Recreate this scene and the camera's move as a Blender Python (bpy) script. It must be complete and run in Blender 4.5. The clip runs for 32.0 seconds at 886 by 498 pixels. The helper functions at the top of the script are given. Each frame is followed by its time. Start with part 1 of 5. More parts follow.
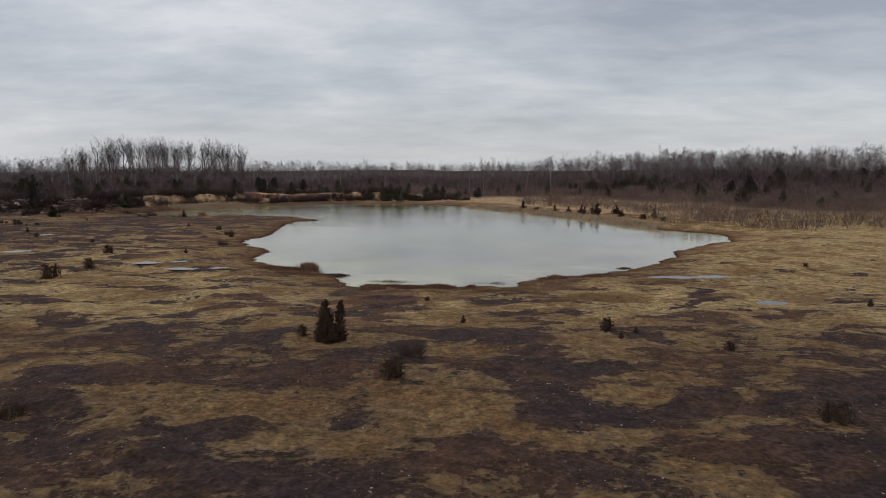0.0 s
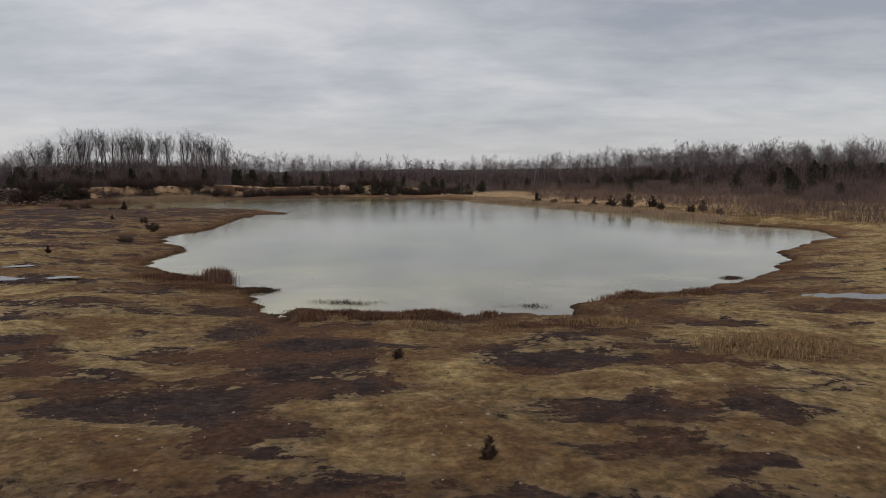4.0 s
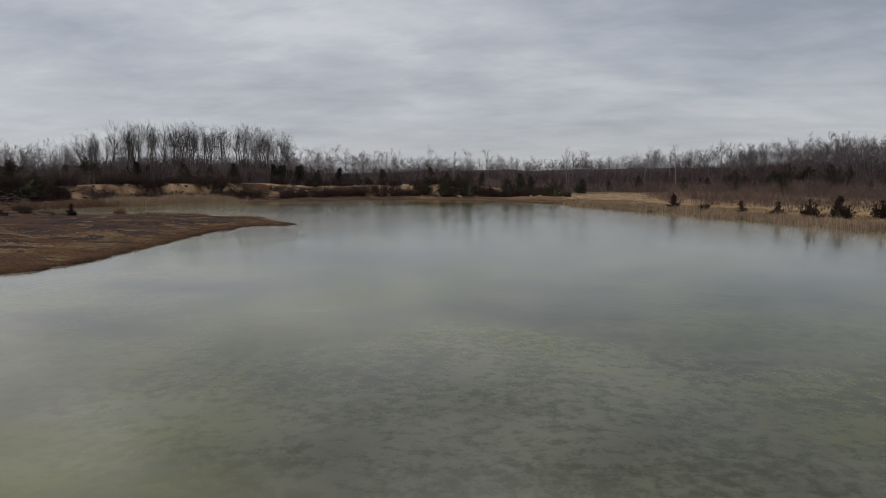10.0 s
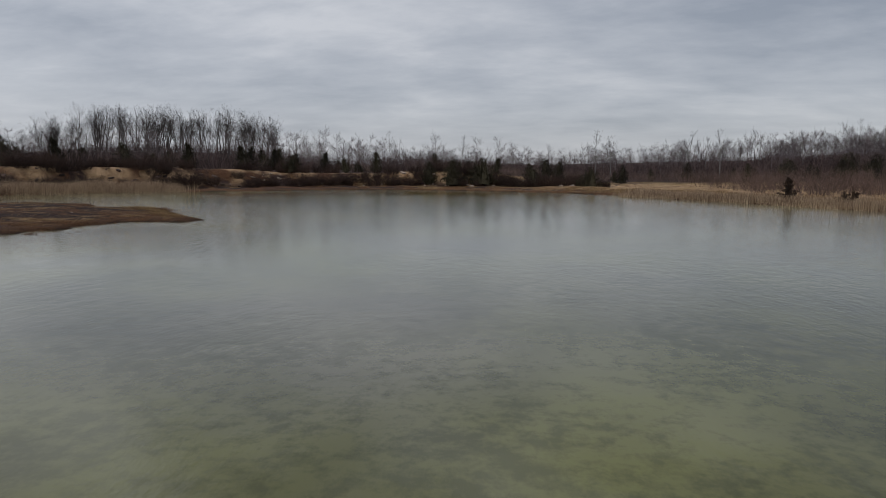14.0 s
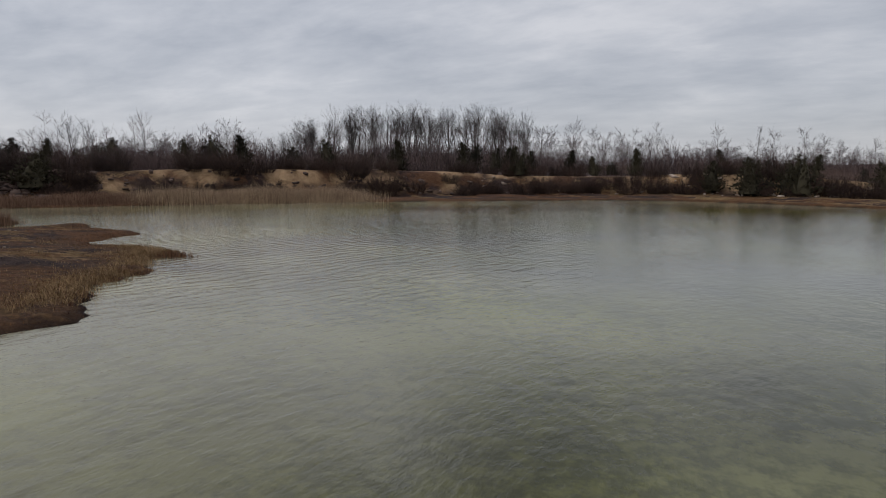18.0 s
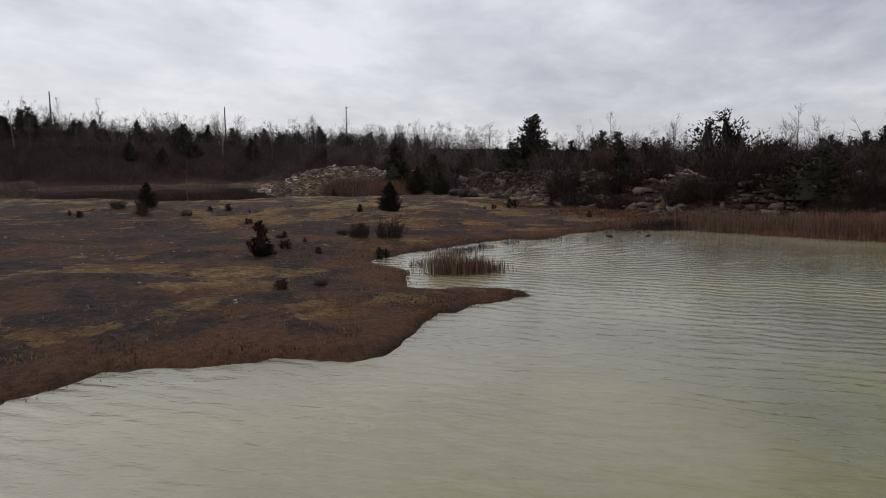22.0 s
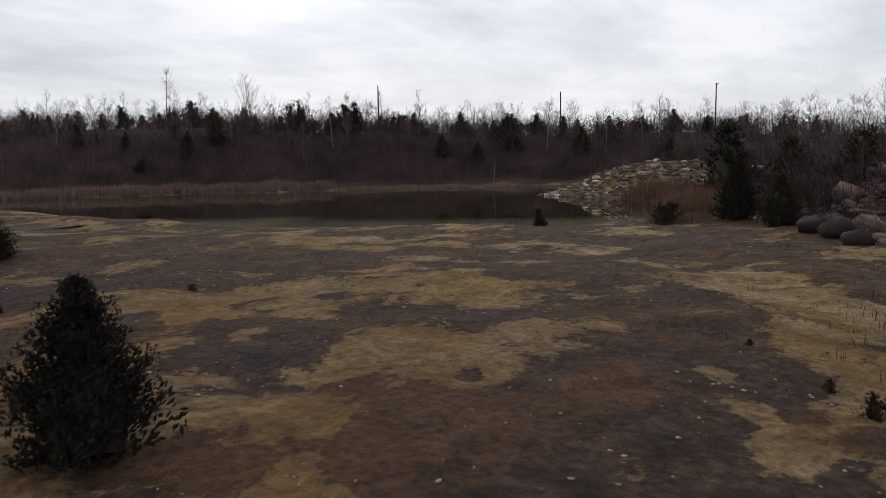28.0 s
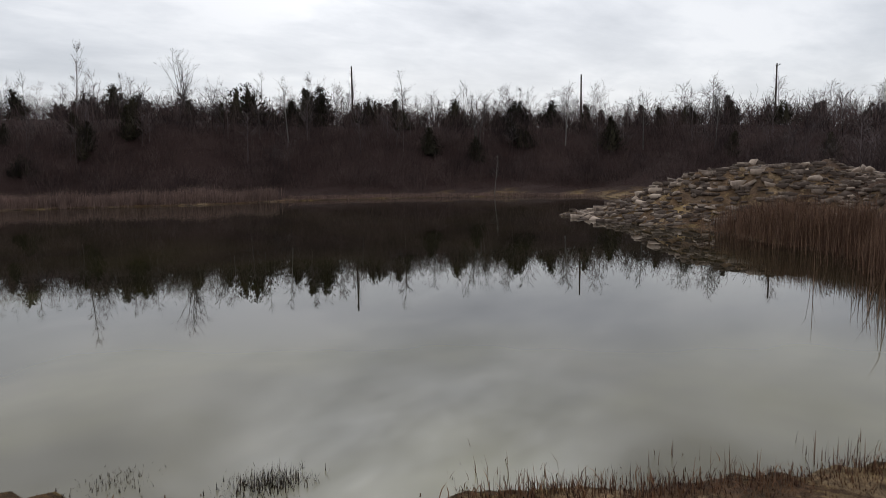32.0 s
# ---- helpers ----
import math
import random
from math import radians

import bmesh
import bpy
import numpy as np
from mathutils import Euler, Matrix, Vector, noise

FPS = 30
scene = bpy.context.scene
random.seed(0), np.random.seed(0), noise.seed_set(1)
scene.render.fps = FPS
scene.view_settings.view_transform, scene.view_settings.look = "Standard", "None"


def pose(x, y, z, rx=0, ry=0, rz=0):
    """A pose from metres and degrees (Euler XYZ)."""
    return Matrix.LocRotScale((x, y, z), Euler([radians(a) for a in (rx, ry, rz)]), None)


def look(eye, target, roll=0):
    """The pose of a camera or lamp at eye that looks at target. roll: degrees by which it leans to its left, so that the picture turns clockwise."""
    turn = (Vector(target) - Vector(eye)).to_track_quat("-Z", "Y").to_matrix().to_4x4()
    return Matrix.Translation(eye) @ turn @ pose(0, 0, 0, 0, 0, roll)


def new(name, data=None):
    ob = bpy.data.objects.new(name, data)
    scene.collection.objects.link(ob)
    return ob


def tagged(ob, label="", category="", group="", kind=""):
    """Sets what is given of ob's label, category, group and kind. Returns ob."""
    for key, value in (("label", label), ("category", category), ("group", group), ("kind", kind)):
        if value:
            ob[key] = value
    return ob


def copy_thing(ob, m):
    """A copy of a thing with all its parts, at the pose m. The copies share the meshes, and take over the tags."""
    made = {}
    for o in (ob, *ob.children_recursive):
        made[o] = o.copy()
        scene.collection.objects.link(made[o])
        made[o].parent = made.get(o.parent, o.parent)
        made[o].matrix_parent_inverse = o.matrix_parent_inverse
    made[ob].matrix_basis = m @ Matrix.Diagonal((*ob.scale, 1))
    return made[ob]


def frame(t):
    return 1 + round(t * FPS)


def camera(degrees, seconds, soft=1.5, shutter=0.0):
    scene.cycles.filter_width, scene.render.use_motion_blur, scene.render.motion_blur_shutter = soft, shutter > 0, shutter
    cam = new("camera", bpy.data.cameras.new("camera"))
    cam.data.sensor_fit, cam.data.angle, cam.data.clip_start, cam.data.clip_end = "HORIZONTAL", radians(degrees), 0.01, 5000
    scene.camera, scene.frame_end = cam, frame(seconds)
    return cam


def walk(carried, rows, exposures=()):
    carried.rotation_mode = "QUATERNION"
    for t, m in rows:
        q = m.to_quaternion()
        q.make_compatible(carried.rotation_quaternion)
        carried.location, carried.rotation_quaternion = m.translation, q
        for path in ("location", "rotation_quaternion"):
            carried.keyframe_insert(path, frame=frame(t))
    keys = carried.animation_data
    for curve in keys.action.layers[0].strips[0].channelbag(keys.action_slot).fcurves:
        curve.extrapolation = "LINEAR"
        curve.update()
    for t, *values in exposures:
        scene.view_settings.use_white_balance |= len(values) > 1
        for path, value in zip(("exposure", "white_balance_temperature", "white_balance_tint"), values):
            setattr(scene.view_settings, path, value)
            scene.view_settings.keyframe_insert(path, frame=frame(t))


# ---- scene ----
cam = camera(65.2, 32.0, soft=0.8, shutter=0.1)
METRES, EYE, TILT, LEAN, TURN = 200.0, 7.7, -6.6, 0.0, 0.0
ROWS = [
    (0.0, 0.0, 0.0, -0.0008, 0.0, 0.22, -0.0),
    (0.5, 0.0003, 0.0119, -0.002, -0.0, 0.24, -0.01),
    (1.0, 0.0006, 0.0243, -0.0036, 0.0, 0.27, -0.0),
    (1.5, 0.0007, 0.0369, -0.0035, 0.01, 0.27, 0.0),
    (2.0, 0.0009, 0.0497, -0.0022, 0.01, 0.28, -0.0),
    (2.5, 0.001, 0.0628, -0.0016, 0.02, 0.34, -0.02),
    (3.0, 0.001, 0.0762, -0.0029, 0.03, 0.4, -0.05),
    (3.5, 0.0011, 0.0898, -0.0027, 0.03, 0.38, -0.04),
    (5.5, 0.0012, 0.1443, 0.0029, 0.05, 0.42, -0.08),
    (6.0, 0.0012, 0.1579, 0.0045, 0.07, 0.45, -0.09),
    (6.5, 0.0012, 0.1713, 0.006, 5.74, 0.44, -0.75),
    (7.0, 0.0012, 0.1845, 0.0077, 6.55, 0.43, -0.78),
    (7.5, 0.0008, 0.1982, 0.0096, 6.56, 0.45, -0.81),
    (8.0, 0.0003, 0.2117, 0.0106, 6.6, 0.48, -0.85),
    (8.5, -0.0006, 0.2253, 0.0118, 6.63, 0.46, -0.85),
    (9.0, -0.0017, 0.2396, 0.0117, 6.66, 0.49, -0.87),
    (9.5, -0.0028, 0.2532, 0.0122, 6.71, 0.48, -0.83),
    (10.0, -0.0046, 0.2675, 0.0122, 6.74, 0.49, -0.92),
    (10.5, -0.0067, 0.2823, 0.0111, 6.78, 0.45, -0.96),
    (11.0, -0.0084, 0.2969, 0.0102, 6.82, 0.42, -0.96),
    (11.5, -0.0097, 0.3115, 0.0109, 6.91, 0.31, -1.01),
    (12.0, -0.0117, 0.3261, 0.013, 6.96, 0.27, -1.06),
    (12.5, -0.014, 0.3408, 0.0148, 6.98, 0.24, -1.05),
    (13.0, -0.0163, 0.3558, 0.0145, 7.01, 0.26, -1.06),
    (13.5, -0.0182, 0.3703, 0.0153, 7.07, 0.24, -1.07),
    (14.0, -0.0207, 0.3848, 0.0173, 7.08, 0.23, -1.13),
    (14.5, -0.0231, 0.3998, 0.0195, 7.12, 0.23, -1.18),
    (16.5, -0.032, 0.452, 0.0252, 7.52, 0.26, -1.27),
    (17.0, -0.0344, 0.4686, 0.0276, 21.57, -0.26, -2.8),
    (17.5, -0.0378, 0.4858, 0.0299, 24.95, -0.41, -3.11),
    (18.0, -0.0421, 0.5027, 0.0322, 28.63, -0.58, -3.44),
    (18.5, -0.047, 0.5192, 0.0344, 36.53, -1.09, -4.15),
    (19.0, -0.0526, 0.5352, 0.0367, 44.29, -1.72, -4.82),
    (19.5, -0.0597, 0.5509, 0.0388, 52.08, -2.41, -5.32),
    (20.0, -0.0677, 0.5655, 0.0409, 60.41, -3.27, -5.83),
    (20.5, -0.0768, 0.5791, 0.0428, 70.84, -4.4, -6.26),
    (21.0, -0.0874, 0.5918, 0.0443, 82.06, -5.71, -6.36),
    (21.5, -0.0992, 0.6029, 0.0458, 93.27, -7.07, -6.37),
    (22.0, -0.1126, 0.6122, 0.0468, 104.39, -8.29, -6.0),
    (22.5, -0.1268, 0.6191, 0.0478, 109.66, -8.87, -5.78),
    (23.0, -0.1417, 0.6238, 0.0483, 110.74, -8.99, -5.73),
    (23.5, -0.157, 0.6265, 0.0486, 115.02, -9.45, -5.47),
    (24.0, -0.1726, 0.6273, 0.0485, 121.16, -10.06, -5.08),
    (24.5, -0.188, 0.6265, 0.0483, 123.25, -10.3, -4.92),
    (25.0, -0.2032, 0.6241, 0.048, 128.07, -10.76, -4.52),
    (25.5, -0.2183, 0.6203, 0.0476, 132.02, -11.1, -4.12),
    (27.5, -0.283, 0.5919, 0.045, 136.11, -11.5, -3.63),
    (28.0, -0.2988, 0.5814, 0.0441, 136.2, -11.51, -3.63),
    (28.5, -0.3142, 0.5703, 0.0429, 136.3, -11.54, -3.62),
    (29.0, -0.3295, 0.5586, 0.0419, 136.39, -11.56, -3.63),
    (29.5, -0.3446, 0.5464, 0.0407, 136.47, -11.57, -3.6),
    (30.0, -0.36, 0.5335, 0.0393, 136.57, -11.56, -3.63),
    (30.5, -0.375, 0.5205, 0.0381, 136.65, -11.56, -3.66),
    (31.0, -0.39, 0.507, 0.0366, 136.73, -11.57, -3.63),
    (31.5, -0.4051, 0.493, 0.0351, 136.82, -11.56, -3.65),
    (32.0, -0.4193, 0.4794, 0.0345, 136.88, -11.63, -3.6),
]
EXPOSURES = [(t, e - 0.04, k, g) for t, e, k, g in (
    (0.0, 0.06, 6450.0, 11.0), (3.5, 0.0, 6600.0, 12.5), (6.0, -0.14, 6650.0, 13.0), (9.0, -0.18, 6450.0, 12.0), (14.5, -0.2, 6300.0, 12.0), (17.0, -0.15, 6350.0, 12.5),
    (19.0, -0.05, 6400.0, 14.0), (21.0, -0.13, 6400.0, 14.5), (23.0, -0.17, 6400.0, 14.5), (25.5, -0.19, 6400.0, 14.0), (28.0, 0.03, 6450.0, 12.0), (30.0, 0.07, 6450.0, 11.5), (32.0, 0.0, 6450.0, 11.5))]
walk(cam, [(t, pose(0, 0, EYE, TILT, LEAN, TURN) @ pose(METRES * x, METRES * y, METRES * z, 90 + pitch, roll, yaw)) for t, x, y, z, yaw, pitch, roll in ROWS], EXPOSURES)


# ---- world: a heavy overcast evening sky, brighter towards the south-west ----
SUN_AZ, SUN_EL = 138.0, 38.0      # degrees left of +y, degrees up


def link(nt, a, b):
    nt.links.new(a, b)


def math_node(nt, op, a, b=None, c=None, clamp=False):
    n = nt.nodes.new("ShaderNodeMath")
    n.operation, n.use_clamp = op, clamp
    for i, v in enumerate((a, b, c)):
        if v is None:
            continue
        if isinstance(v, (int, float)):
            n.inputs[i].default_value = v
        else:
            nt.links.new(v, n.inputs[i])
    return n.outputs[0]


def ramp(nt, fac, stops, interpolation="LINEAR"):
    n = nt.nodes.new("ShaderNodeValToRGB")
    e = n.color_ramp.elements
    n.color_ramp.interpolation = interpolation
    while len(e) < len(stops):
        e.new(0.5)
    for el, (p, col) in zip(e, stops):
        el.position = p
        el.color = (*col, 1) if isinstance(col, tuple) else (col, col, col, 1)
    if fac is not None:
        nt.links.new(fac, n.inputs[0])
    return n.outputs[0]


def mix(nt, fac, a, b, blend="MIX"):
    n = nt.nodes.new("ShaderNodeMix")
    n.data_type, n.blend_type = "RGBA", blend
    for sock, v in ((n.inputs[0], fac), (n.inputs[6], a), (n.inputs[7], b)):
        if isinstance(v, (int, float)):
            sock.default_value = v
        elif isinstance(v, tuple):
            sock.default_value = (*v, 1)
        else:
            nt.links.new(v, sock)
    return n.outputs[2]


def noise_tex(nt, vec, scale, detail=4, rough=0.55, distortion=0.0):
    n = nt.nodes.new("ShaderNodeTexNoise")
    n.inputs["Scale"].default_value, n.inputs["Detail"].default_value = scale, detail
    n.inputs["Roughness"].default_value, n.inputs["Distortion"].default_value = rough, distortion
    if vec is not None:
        nt.links.new(vec, n.inputs["Vector"])
    return n.outputs["Fac"]


def mapping(nt, vec, scale=(1, 1, 1), rot=(0, 0, 0), loc=(0, 0, 0)):
    n = nt.nodes.new("ShaderNodeMapping")
    n.inputs["Scale"].default_value, n.inputs["Location"].default_value = scale, loc
    n.inputs["Rotation"].default_value = [radians(a) for a in rot]
    nt.links.new(vec, n.inputs["Vector"])
    return n.outputs[0]


def make_world():
    world = bpy.data.worlds.new("overcast")
    scene.world = world
    world.use_nodes = True
    nt = world.node_tree
    nt.nodes.clear()
    out = nt.nodes.new("ShaderNodeOutputWorld")
    bg = nt.nodes.new("ShaderNodeBackground")
    tc = nt.nodes.new("ShaderNodeTexCoord").outputs["Generated"]
    sep = nt.nodes.new("ShaderNodeSeparateXYZ")
    link(nt, tc, sep.inputs[0])
    up = math_node(nt, "MAXIMUM", sep.outputs[2], 0.0)
    # the cloud deck as a flat layer: direction over height
    flat = math_node(nt, "ADD", up, 0.17)
    comb = nt.nodes.new("ShaderNodeCombineXYZ")
    link(nt, math_node(nt, "DIVIDE", sep.outputs[0], flat), comb.inputs[0])
    link(nt, math_node(nt, "DIVIDE", sep.outputs[1], flat), comb.inputs[1])
    deck = comb.outputs[0]
    big = noise_tex(nt, mapping(nt, deck, (0.75, 1.0, 1), (0, 0, 24), (3.1, 1.7, 0)), 0.85, 7, 0.52, 0.25)
    small = noise_tex(nt, mapping(nt, deck, (0.9, 1.4, 1), (0, 0, 32), (1.3, 5.2, 0)), 2.6, 7, 0.6, 0.2)
    cover = math_node(nt, "ADD", math_node(nt, "MULTIPLY", big, 0.68), math_node(nt, "MULTIPLY", small, 0.32))
    cloud = ramp(nt, cover, [(0.36, (0.31, 0.345, 0.395)), (0.45, (0.43, 0.46, 0.502)), (0.53, (0.535, 0.56, 0.592)), (0.63, (0.70, 0.712, 0.725))])
    # paler band close to the horizon
    low = ramp(nt, up, [(0.0, 1.0), (0.10, 0.45), (0.30, 0.0)])
    cloud = mix(nt, math_node(nt, "MULTIPLY", low, 0.7), cloud, (0.60, 0.605, 0.617))
    # the hidden sun's side
    a, e = radians(SUN_AZ), radians(SUN_EL)
    d = nt.nodes.new("ShaderNodeVectorMath")
    d.operation = "DOT_PRODUCT"
    link(nt, tc, d.inputs[0])
    d.inputs[1].default_value = (-math.sin(a) * math.cos(e), math.cos(a) * math.cos(e), math.sin(e))
    glow = ramp(nt, d.outputs["Value"], [(0.2, 0.0), (0.6, 0.03), (0.85, 0.07), (0.91, 0.14), (0.955, 0.58), (1.0, 1.0)])
    glow = math_node(nt, "MULTIPLY", glow, ramp(nt, cover, [(0.40, 0.4), (0.5, 1.0), (0.60, 1.6)]))
    bright = mix(nt, 1.0, cloud, (4.1, 4.06, 3.95), "MULTIPLY")
    col = mix(nt, glow, cloud, bright)
    veil = ramp(nt, d.outputs["Value"], [(0.5, 0.0), (0.85, 0.5), (0.905, 0.45), (0.95, 0.0)])
    col = mix(nt, veil, col, (0.735, 0.75, 0.768))
    # the deck is more broken overhead
    broken = noise_tex(nt, mapping(nt, deck, (1, 1, 1), (0, 0, 10), (4.4, 0.6, 0)), 1.5, 6, 0.55, 0.4)
    col = mix(nt, ramp(nt, up, [(0.28, 0.0), (0.42, 1.0)]), col, mix(nt, 1.0, col, ramp(nt, broken, [(0.38, 0.64), (0.5, 1.05), (0.62, 1.58)]), "MULTIPLY"))
    # thicker cloud away from the sun
    col = mix(nt, 1.0, col, ramp(nt, math_node(nt, "MULTIPLY", d.outputs["Value"], -1.0), [(0.02, 1.0), (0.6, 0.84)]), "MULTIPLY")
    sky = nt.nodes.new("ShaderNodeTexSky")
    sky.sky_type, sky.sun_disc = "NISHITA", False
    sky.sun_elevation, sky.sun_rotation = radians(SUN_EL), radians(-SUN_AZ)
    through_gaps = mix(nt, 1.0, sky.outputs[0], (0.012, 0.012, 0.012), "MULTIPLY")
    col = mix(nt, 1.0, col, through_gaps, "ADD")
    link(nt, col, bg.inputs[0])
    bg.inputs[1].default_value = 1.0
    link(nt, bg.outputs[0], out.inputs[0])


make_world()
sun = new("sun", bpy.data.lights.new("sun", "SUN"))
sun.data.energy, sun.data.angle, sun.data.color = 0.15, radians(180), (1.0, 0.95, 0.88)
_a, _e = radians(SUN_AZ), radians(SUN_EL)
sun.matrix_world = look((-math.sin(_a) * 60, math.cos(_a) * 60, 60 * math.tan(_e) + 20), (0, 0, 20))


# ---- materials ----
def material(name):
    m = bpy.data.materials.new(name)
    m.use_nodes = True
    nt = m.node_tree
    nt.nodes.clear()
    out = nt.nodes.new("ShaderNodeOutputMaterial")
    b = nt.nodes.new("ShaderNodeBsdfPrincipled")
    link(nt, b.outputs[0], out.inputs[0])
    return m, nt, b


def bump(nt, b, height, strength, distance):
    n = nt.nodes.new("ShaderNodeBump")
    n.inputs["Strength"].default_value, n.inputs["Distance"].default_value = strength, distance
    link(nt, height, n.inputs["Height"])
    link(nt, n.outputs[0], b.inputs["Normal"])


def position(nt):
    return nt.nodes.new("ShaderNodeNewGeometry").outputs["Position"]


def attribute(nt, name):
    n = nt.nodes.new("ShaderNodeAttribute")
    n.attribute_name = name
    return n.outputs["Fac"]


def ground_material():
    m, nt, b = material("quarry_floor")
    p = position(nt)
    patch = noise_tex(nt, mapping(nt, p, (0.8, 1.25, 1), (0, 0, 8)), 0.31, 8, 0.58, 0.5)
    edge = noise_tex(nt, p, 0.8, 7, 0.66, 0.7)
    fine = noise_tex(nt, p, 7.0, 6, 0.72)
    grit = noise_tex(nt, p, 26.0, 4, 0.75)
    tone = noise_tex(nt, p, 0.05, 3, 0.5)
    red = noise_tex(nt, p, 0.33, 6, 0.62, 0.5)
    field = math_node(nt, "ADD", patch, math_node(nt, "MULTIPLY", math_node(nt, "SUBTRACT", edge, 0.5), 0.52))
    field = math_node(nt, "ADD", field, math_node(nt, "MULTIPLY", math_node(nt, "SUBTRACT", fine, 0.5), 0.19))
    field = math_node(nt, "ADD", field, attribute(nt, "patch"))
    mat = ramp(nt, field, [(0.485, 0.0), (0.503, 0.6), (0.53, 0.9), (0.60, 1.0)])
    rim = ramp(nt, field, [(0.38, 0.0), (0.46, 0.5), (0.50, 1.0), (0.56, 0.3), (0.62, 0.0)])
    dark = mix(nt, ramp(nt, fine, [(0.32, 0.0), (0.68, 1.0)]), (0.018, 0.0125, 0.0105), (0.078, 0.055, 0.046))
    dark = mix(nt, ramp(nt, grit, [(0.60, 0.0), (0.74, 0.35)]), dark, (0.20, 0.14, 0.095))
    rust = mix(nt, ramp(nt, fine, [(0.3, 0.0), (0.7, 1.0)]), (0.06, 0.031, 0.017), (0.22, 0.115, 0.047))
    tan = mix(nt, ramp(nt, fine, [(0.28, 0.0), (0.72, 1.0)]), (0.058, 0.038, 0.019), (0.335, 0.232, 0.106))
    straw = mix(nt, ramp(nt, fine, [(0.28, 0.0), (0.72, 1.0)]), (0.21, 0.16, 0.072), (0.62, 0.475, 0.215))
    tan = mix(nt, attribute(nt, "straw"), tan, straw)
    tan = mix(nt, ramp(nt, red, [(0.48, 0.0), (0.62, 0.5)]), tan, rust)
    tan = mix(nt, ramp(nt, tone, [(0.45, 0.0), (0.65, 0.4)]), tan, (0.22, 0.14, 0.06))
    tan = mix(nt, ramp(nt, grit, [(0.26, 0.7), (0.42, 0.0)]), tan, (0.05, 0.034, 0.022))
    dark = mix(nt, math_node(nt, "MULTIPLY", ramp(nt, red, [(0.46, 0.0), (0.64, 1.0)]), 0.3), dark, rust)
    col = mix(nt, mat, mix(nt, math_node(nt, "MULTIPLY", rim, 0.3), dark, rust), tan)
    # a pale dry rim where the mats end, and blotches of damp and dry crust
    line = ramp(nt, field, [(0.482, 0.0), (0.50, 0.7), (0.515, 0.7), (0.55, 0.0)])
    col = mix(nt, line, col, mix(nt, attribute(nt, "straw"), (0.23, 0.168, 0.095), (0.48, 0.38, 0.21)))
    blotch = noise_tex(nt, p, 2.3, 5, 0.7, 0.4)
    col = mix(nt, 1.0, col, ramp(nt, blotch, [(0.33, 0.45), (0.5, 0.97), (0.66, 1.6)]), "MULTIPLY")
    # sedge belt along the water
    belt = math_node(nt, "ADD", attribute(nt, "shore"), math_node(nt, "MULTIPLY", math_node(nt, "SUBTRACT", edge, 0.5), 3.2))
    wet = ramp(nt, math_node(nt, "DIVIDE", belt, 6.0), [(0.03, 1.0), (0.12, 0.6), (0.30, 0.0)])
    sedge = mix(nt, ramp(nt, fine, [(0.3, 0.0), (0.7, 1.0)]), (0.05, 0.028, 0.018), (0.17, 0.095, 0.043))
    col = mix(nt, wet, col, sedge)
    mud = ramp(nt, attribute(nt, "shore"), [(0.0, 1.0), (0.35, 0.0)])
    col = mix(nt, math_node(nt, "MULTIPLY", mud, 0.85), col, (0.022, 0.016, 0.012))
    # rustier ground round the near pond
    warm = ramp(nt, math_node(nt, "DIVIDE", attribute(nt, "near_pond"), 30.0), [(0.1, 0.6), (0.8, 0.1)])
    col = mix(nt, math_node(nt, "MULTIPLY", warm, ramp(nt, red, [(0.47, 0.0), (0.56, 1.0)])), col, rust)
    # dusty crushed limestone towards the dark pond
    west = nt.nodes.new("ShaderNodeSeparateXYZ")
    link(nt, p, west.inputs[0])
    dust = ramp(nt, math_node(nt, "DIVIDE", math_node(nt, "ADD", west.outputs[0], 90.0), 40.0), [(0.3, 1.0), (0.8, 0.0)])
    col = mix(nt, math_node(nt, "MULTIPLY", dust, math_node(nt, "ADD", math_node(nt, "MULTIPLY", mat, 0.5), 0.1)), col, mix(nt, ramp(nt, fine, [(0.3, 0.0), (0.7, 1.0)]), (0.24, 0.18, 0.105), mix(nt, ramp(nt, red, [(0.44, 0.0), (0.56, 1.0)]), (0.56, 0.46, 0.28), (0.44, 0.35, 0.12))))
    col = mix(nt, math_node(nt, "MULTIPLY", dust, 1.0), col, mix(nt, 1.0, col, ramp(nt, noise_tex(nt, p, 1.1, 7, 0.72, 0.8), [(0.36, 0.45), (0.5, 0.95), (0.64, 1.35)]), "MULTIPLY"))
    # banks: pale sand and limestone dust, then leaf litter under the woods
    sand = mix(nt, ramp(nt, edge, [(0.3, 0.0), (0.7, 1.0)]), (0.21, 0.14, 0.07), (0.60, 0.44, 0.25))
    col = mix(nt, attribute(nt, "sand"), col, sand)
    litter = mix(nt, ramp(nt, fine, [(0.3, 0.0), (0.7, 1.0)]), (0.03, 0.020, 0.0175), (0.072, 0.048, 0.040))
    col = mix(nt, attribute(nt, "litter"), col, litter)
    # scattered chips of limestone
    v = nt.nodes.new("ShaderNodeTexVoronoi")
    v.inputs["Scale"].default_value = 3.0
    link(nt, p, v.inputs["Vector"])
    chips = ramp(nt, v.outputs["Distance"], [(0.035, 1.0), (0.06, 0.0)])
    some = ramp(nt, v.outputs["Color"], [(0.72, 0.0), (0.75, 1.0)])
    chips = math_node(nt, "MULTIPLY", math_node(nt, "MULTIPLY", chips, some), ramp(nt, attribute(nt, "shore"), [(0.5, 0.0), (1.0, 0.8)]))
    col = mix(nt, chips, col, (0.34, 0.28, 0.21))
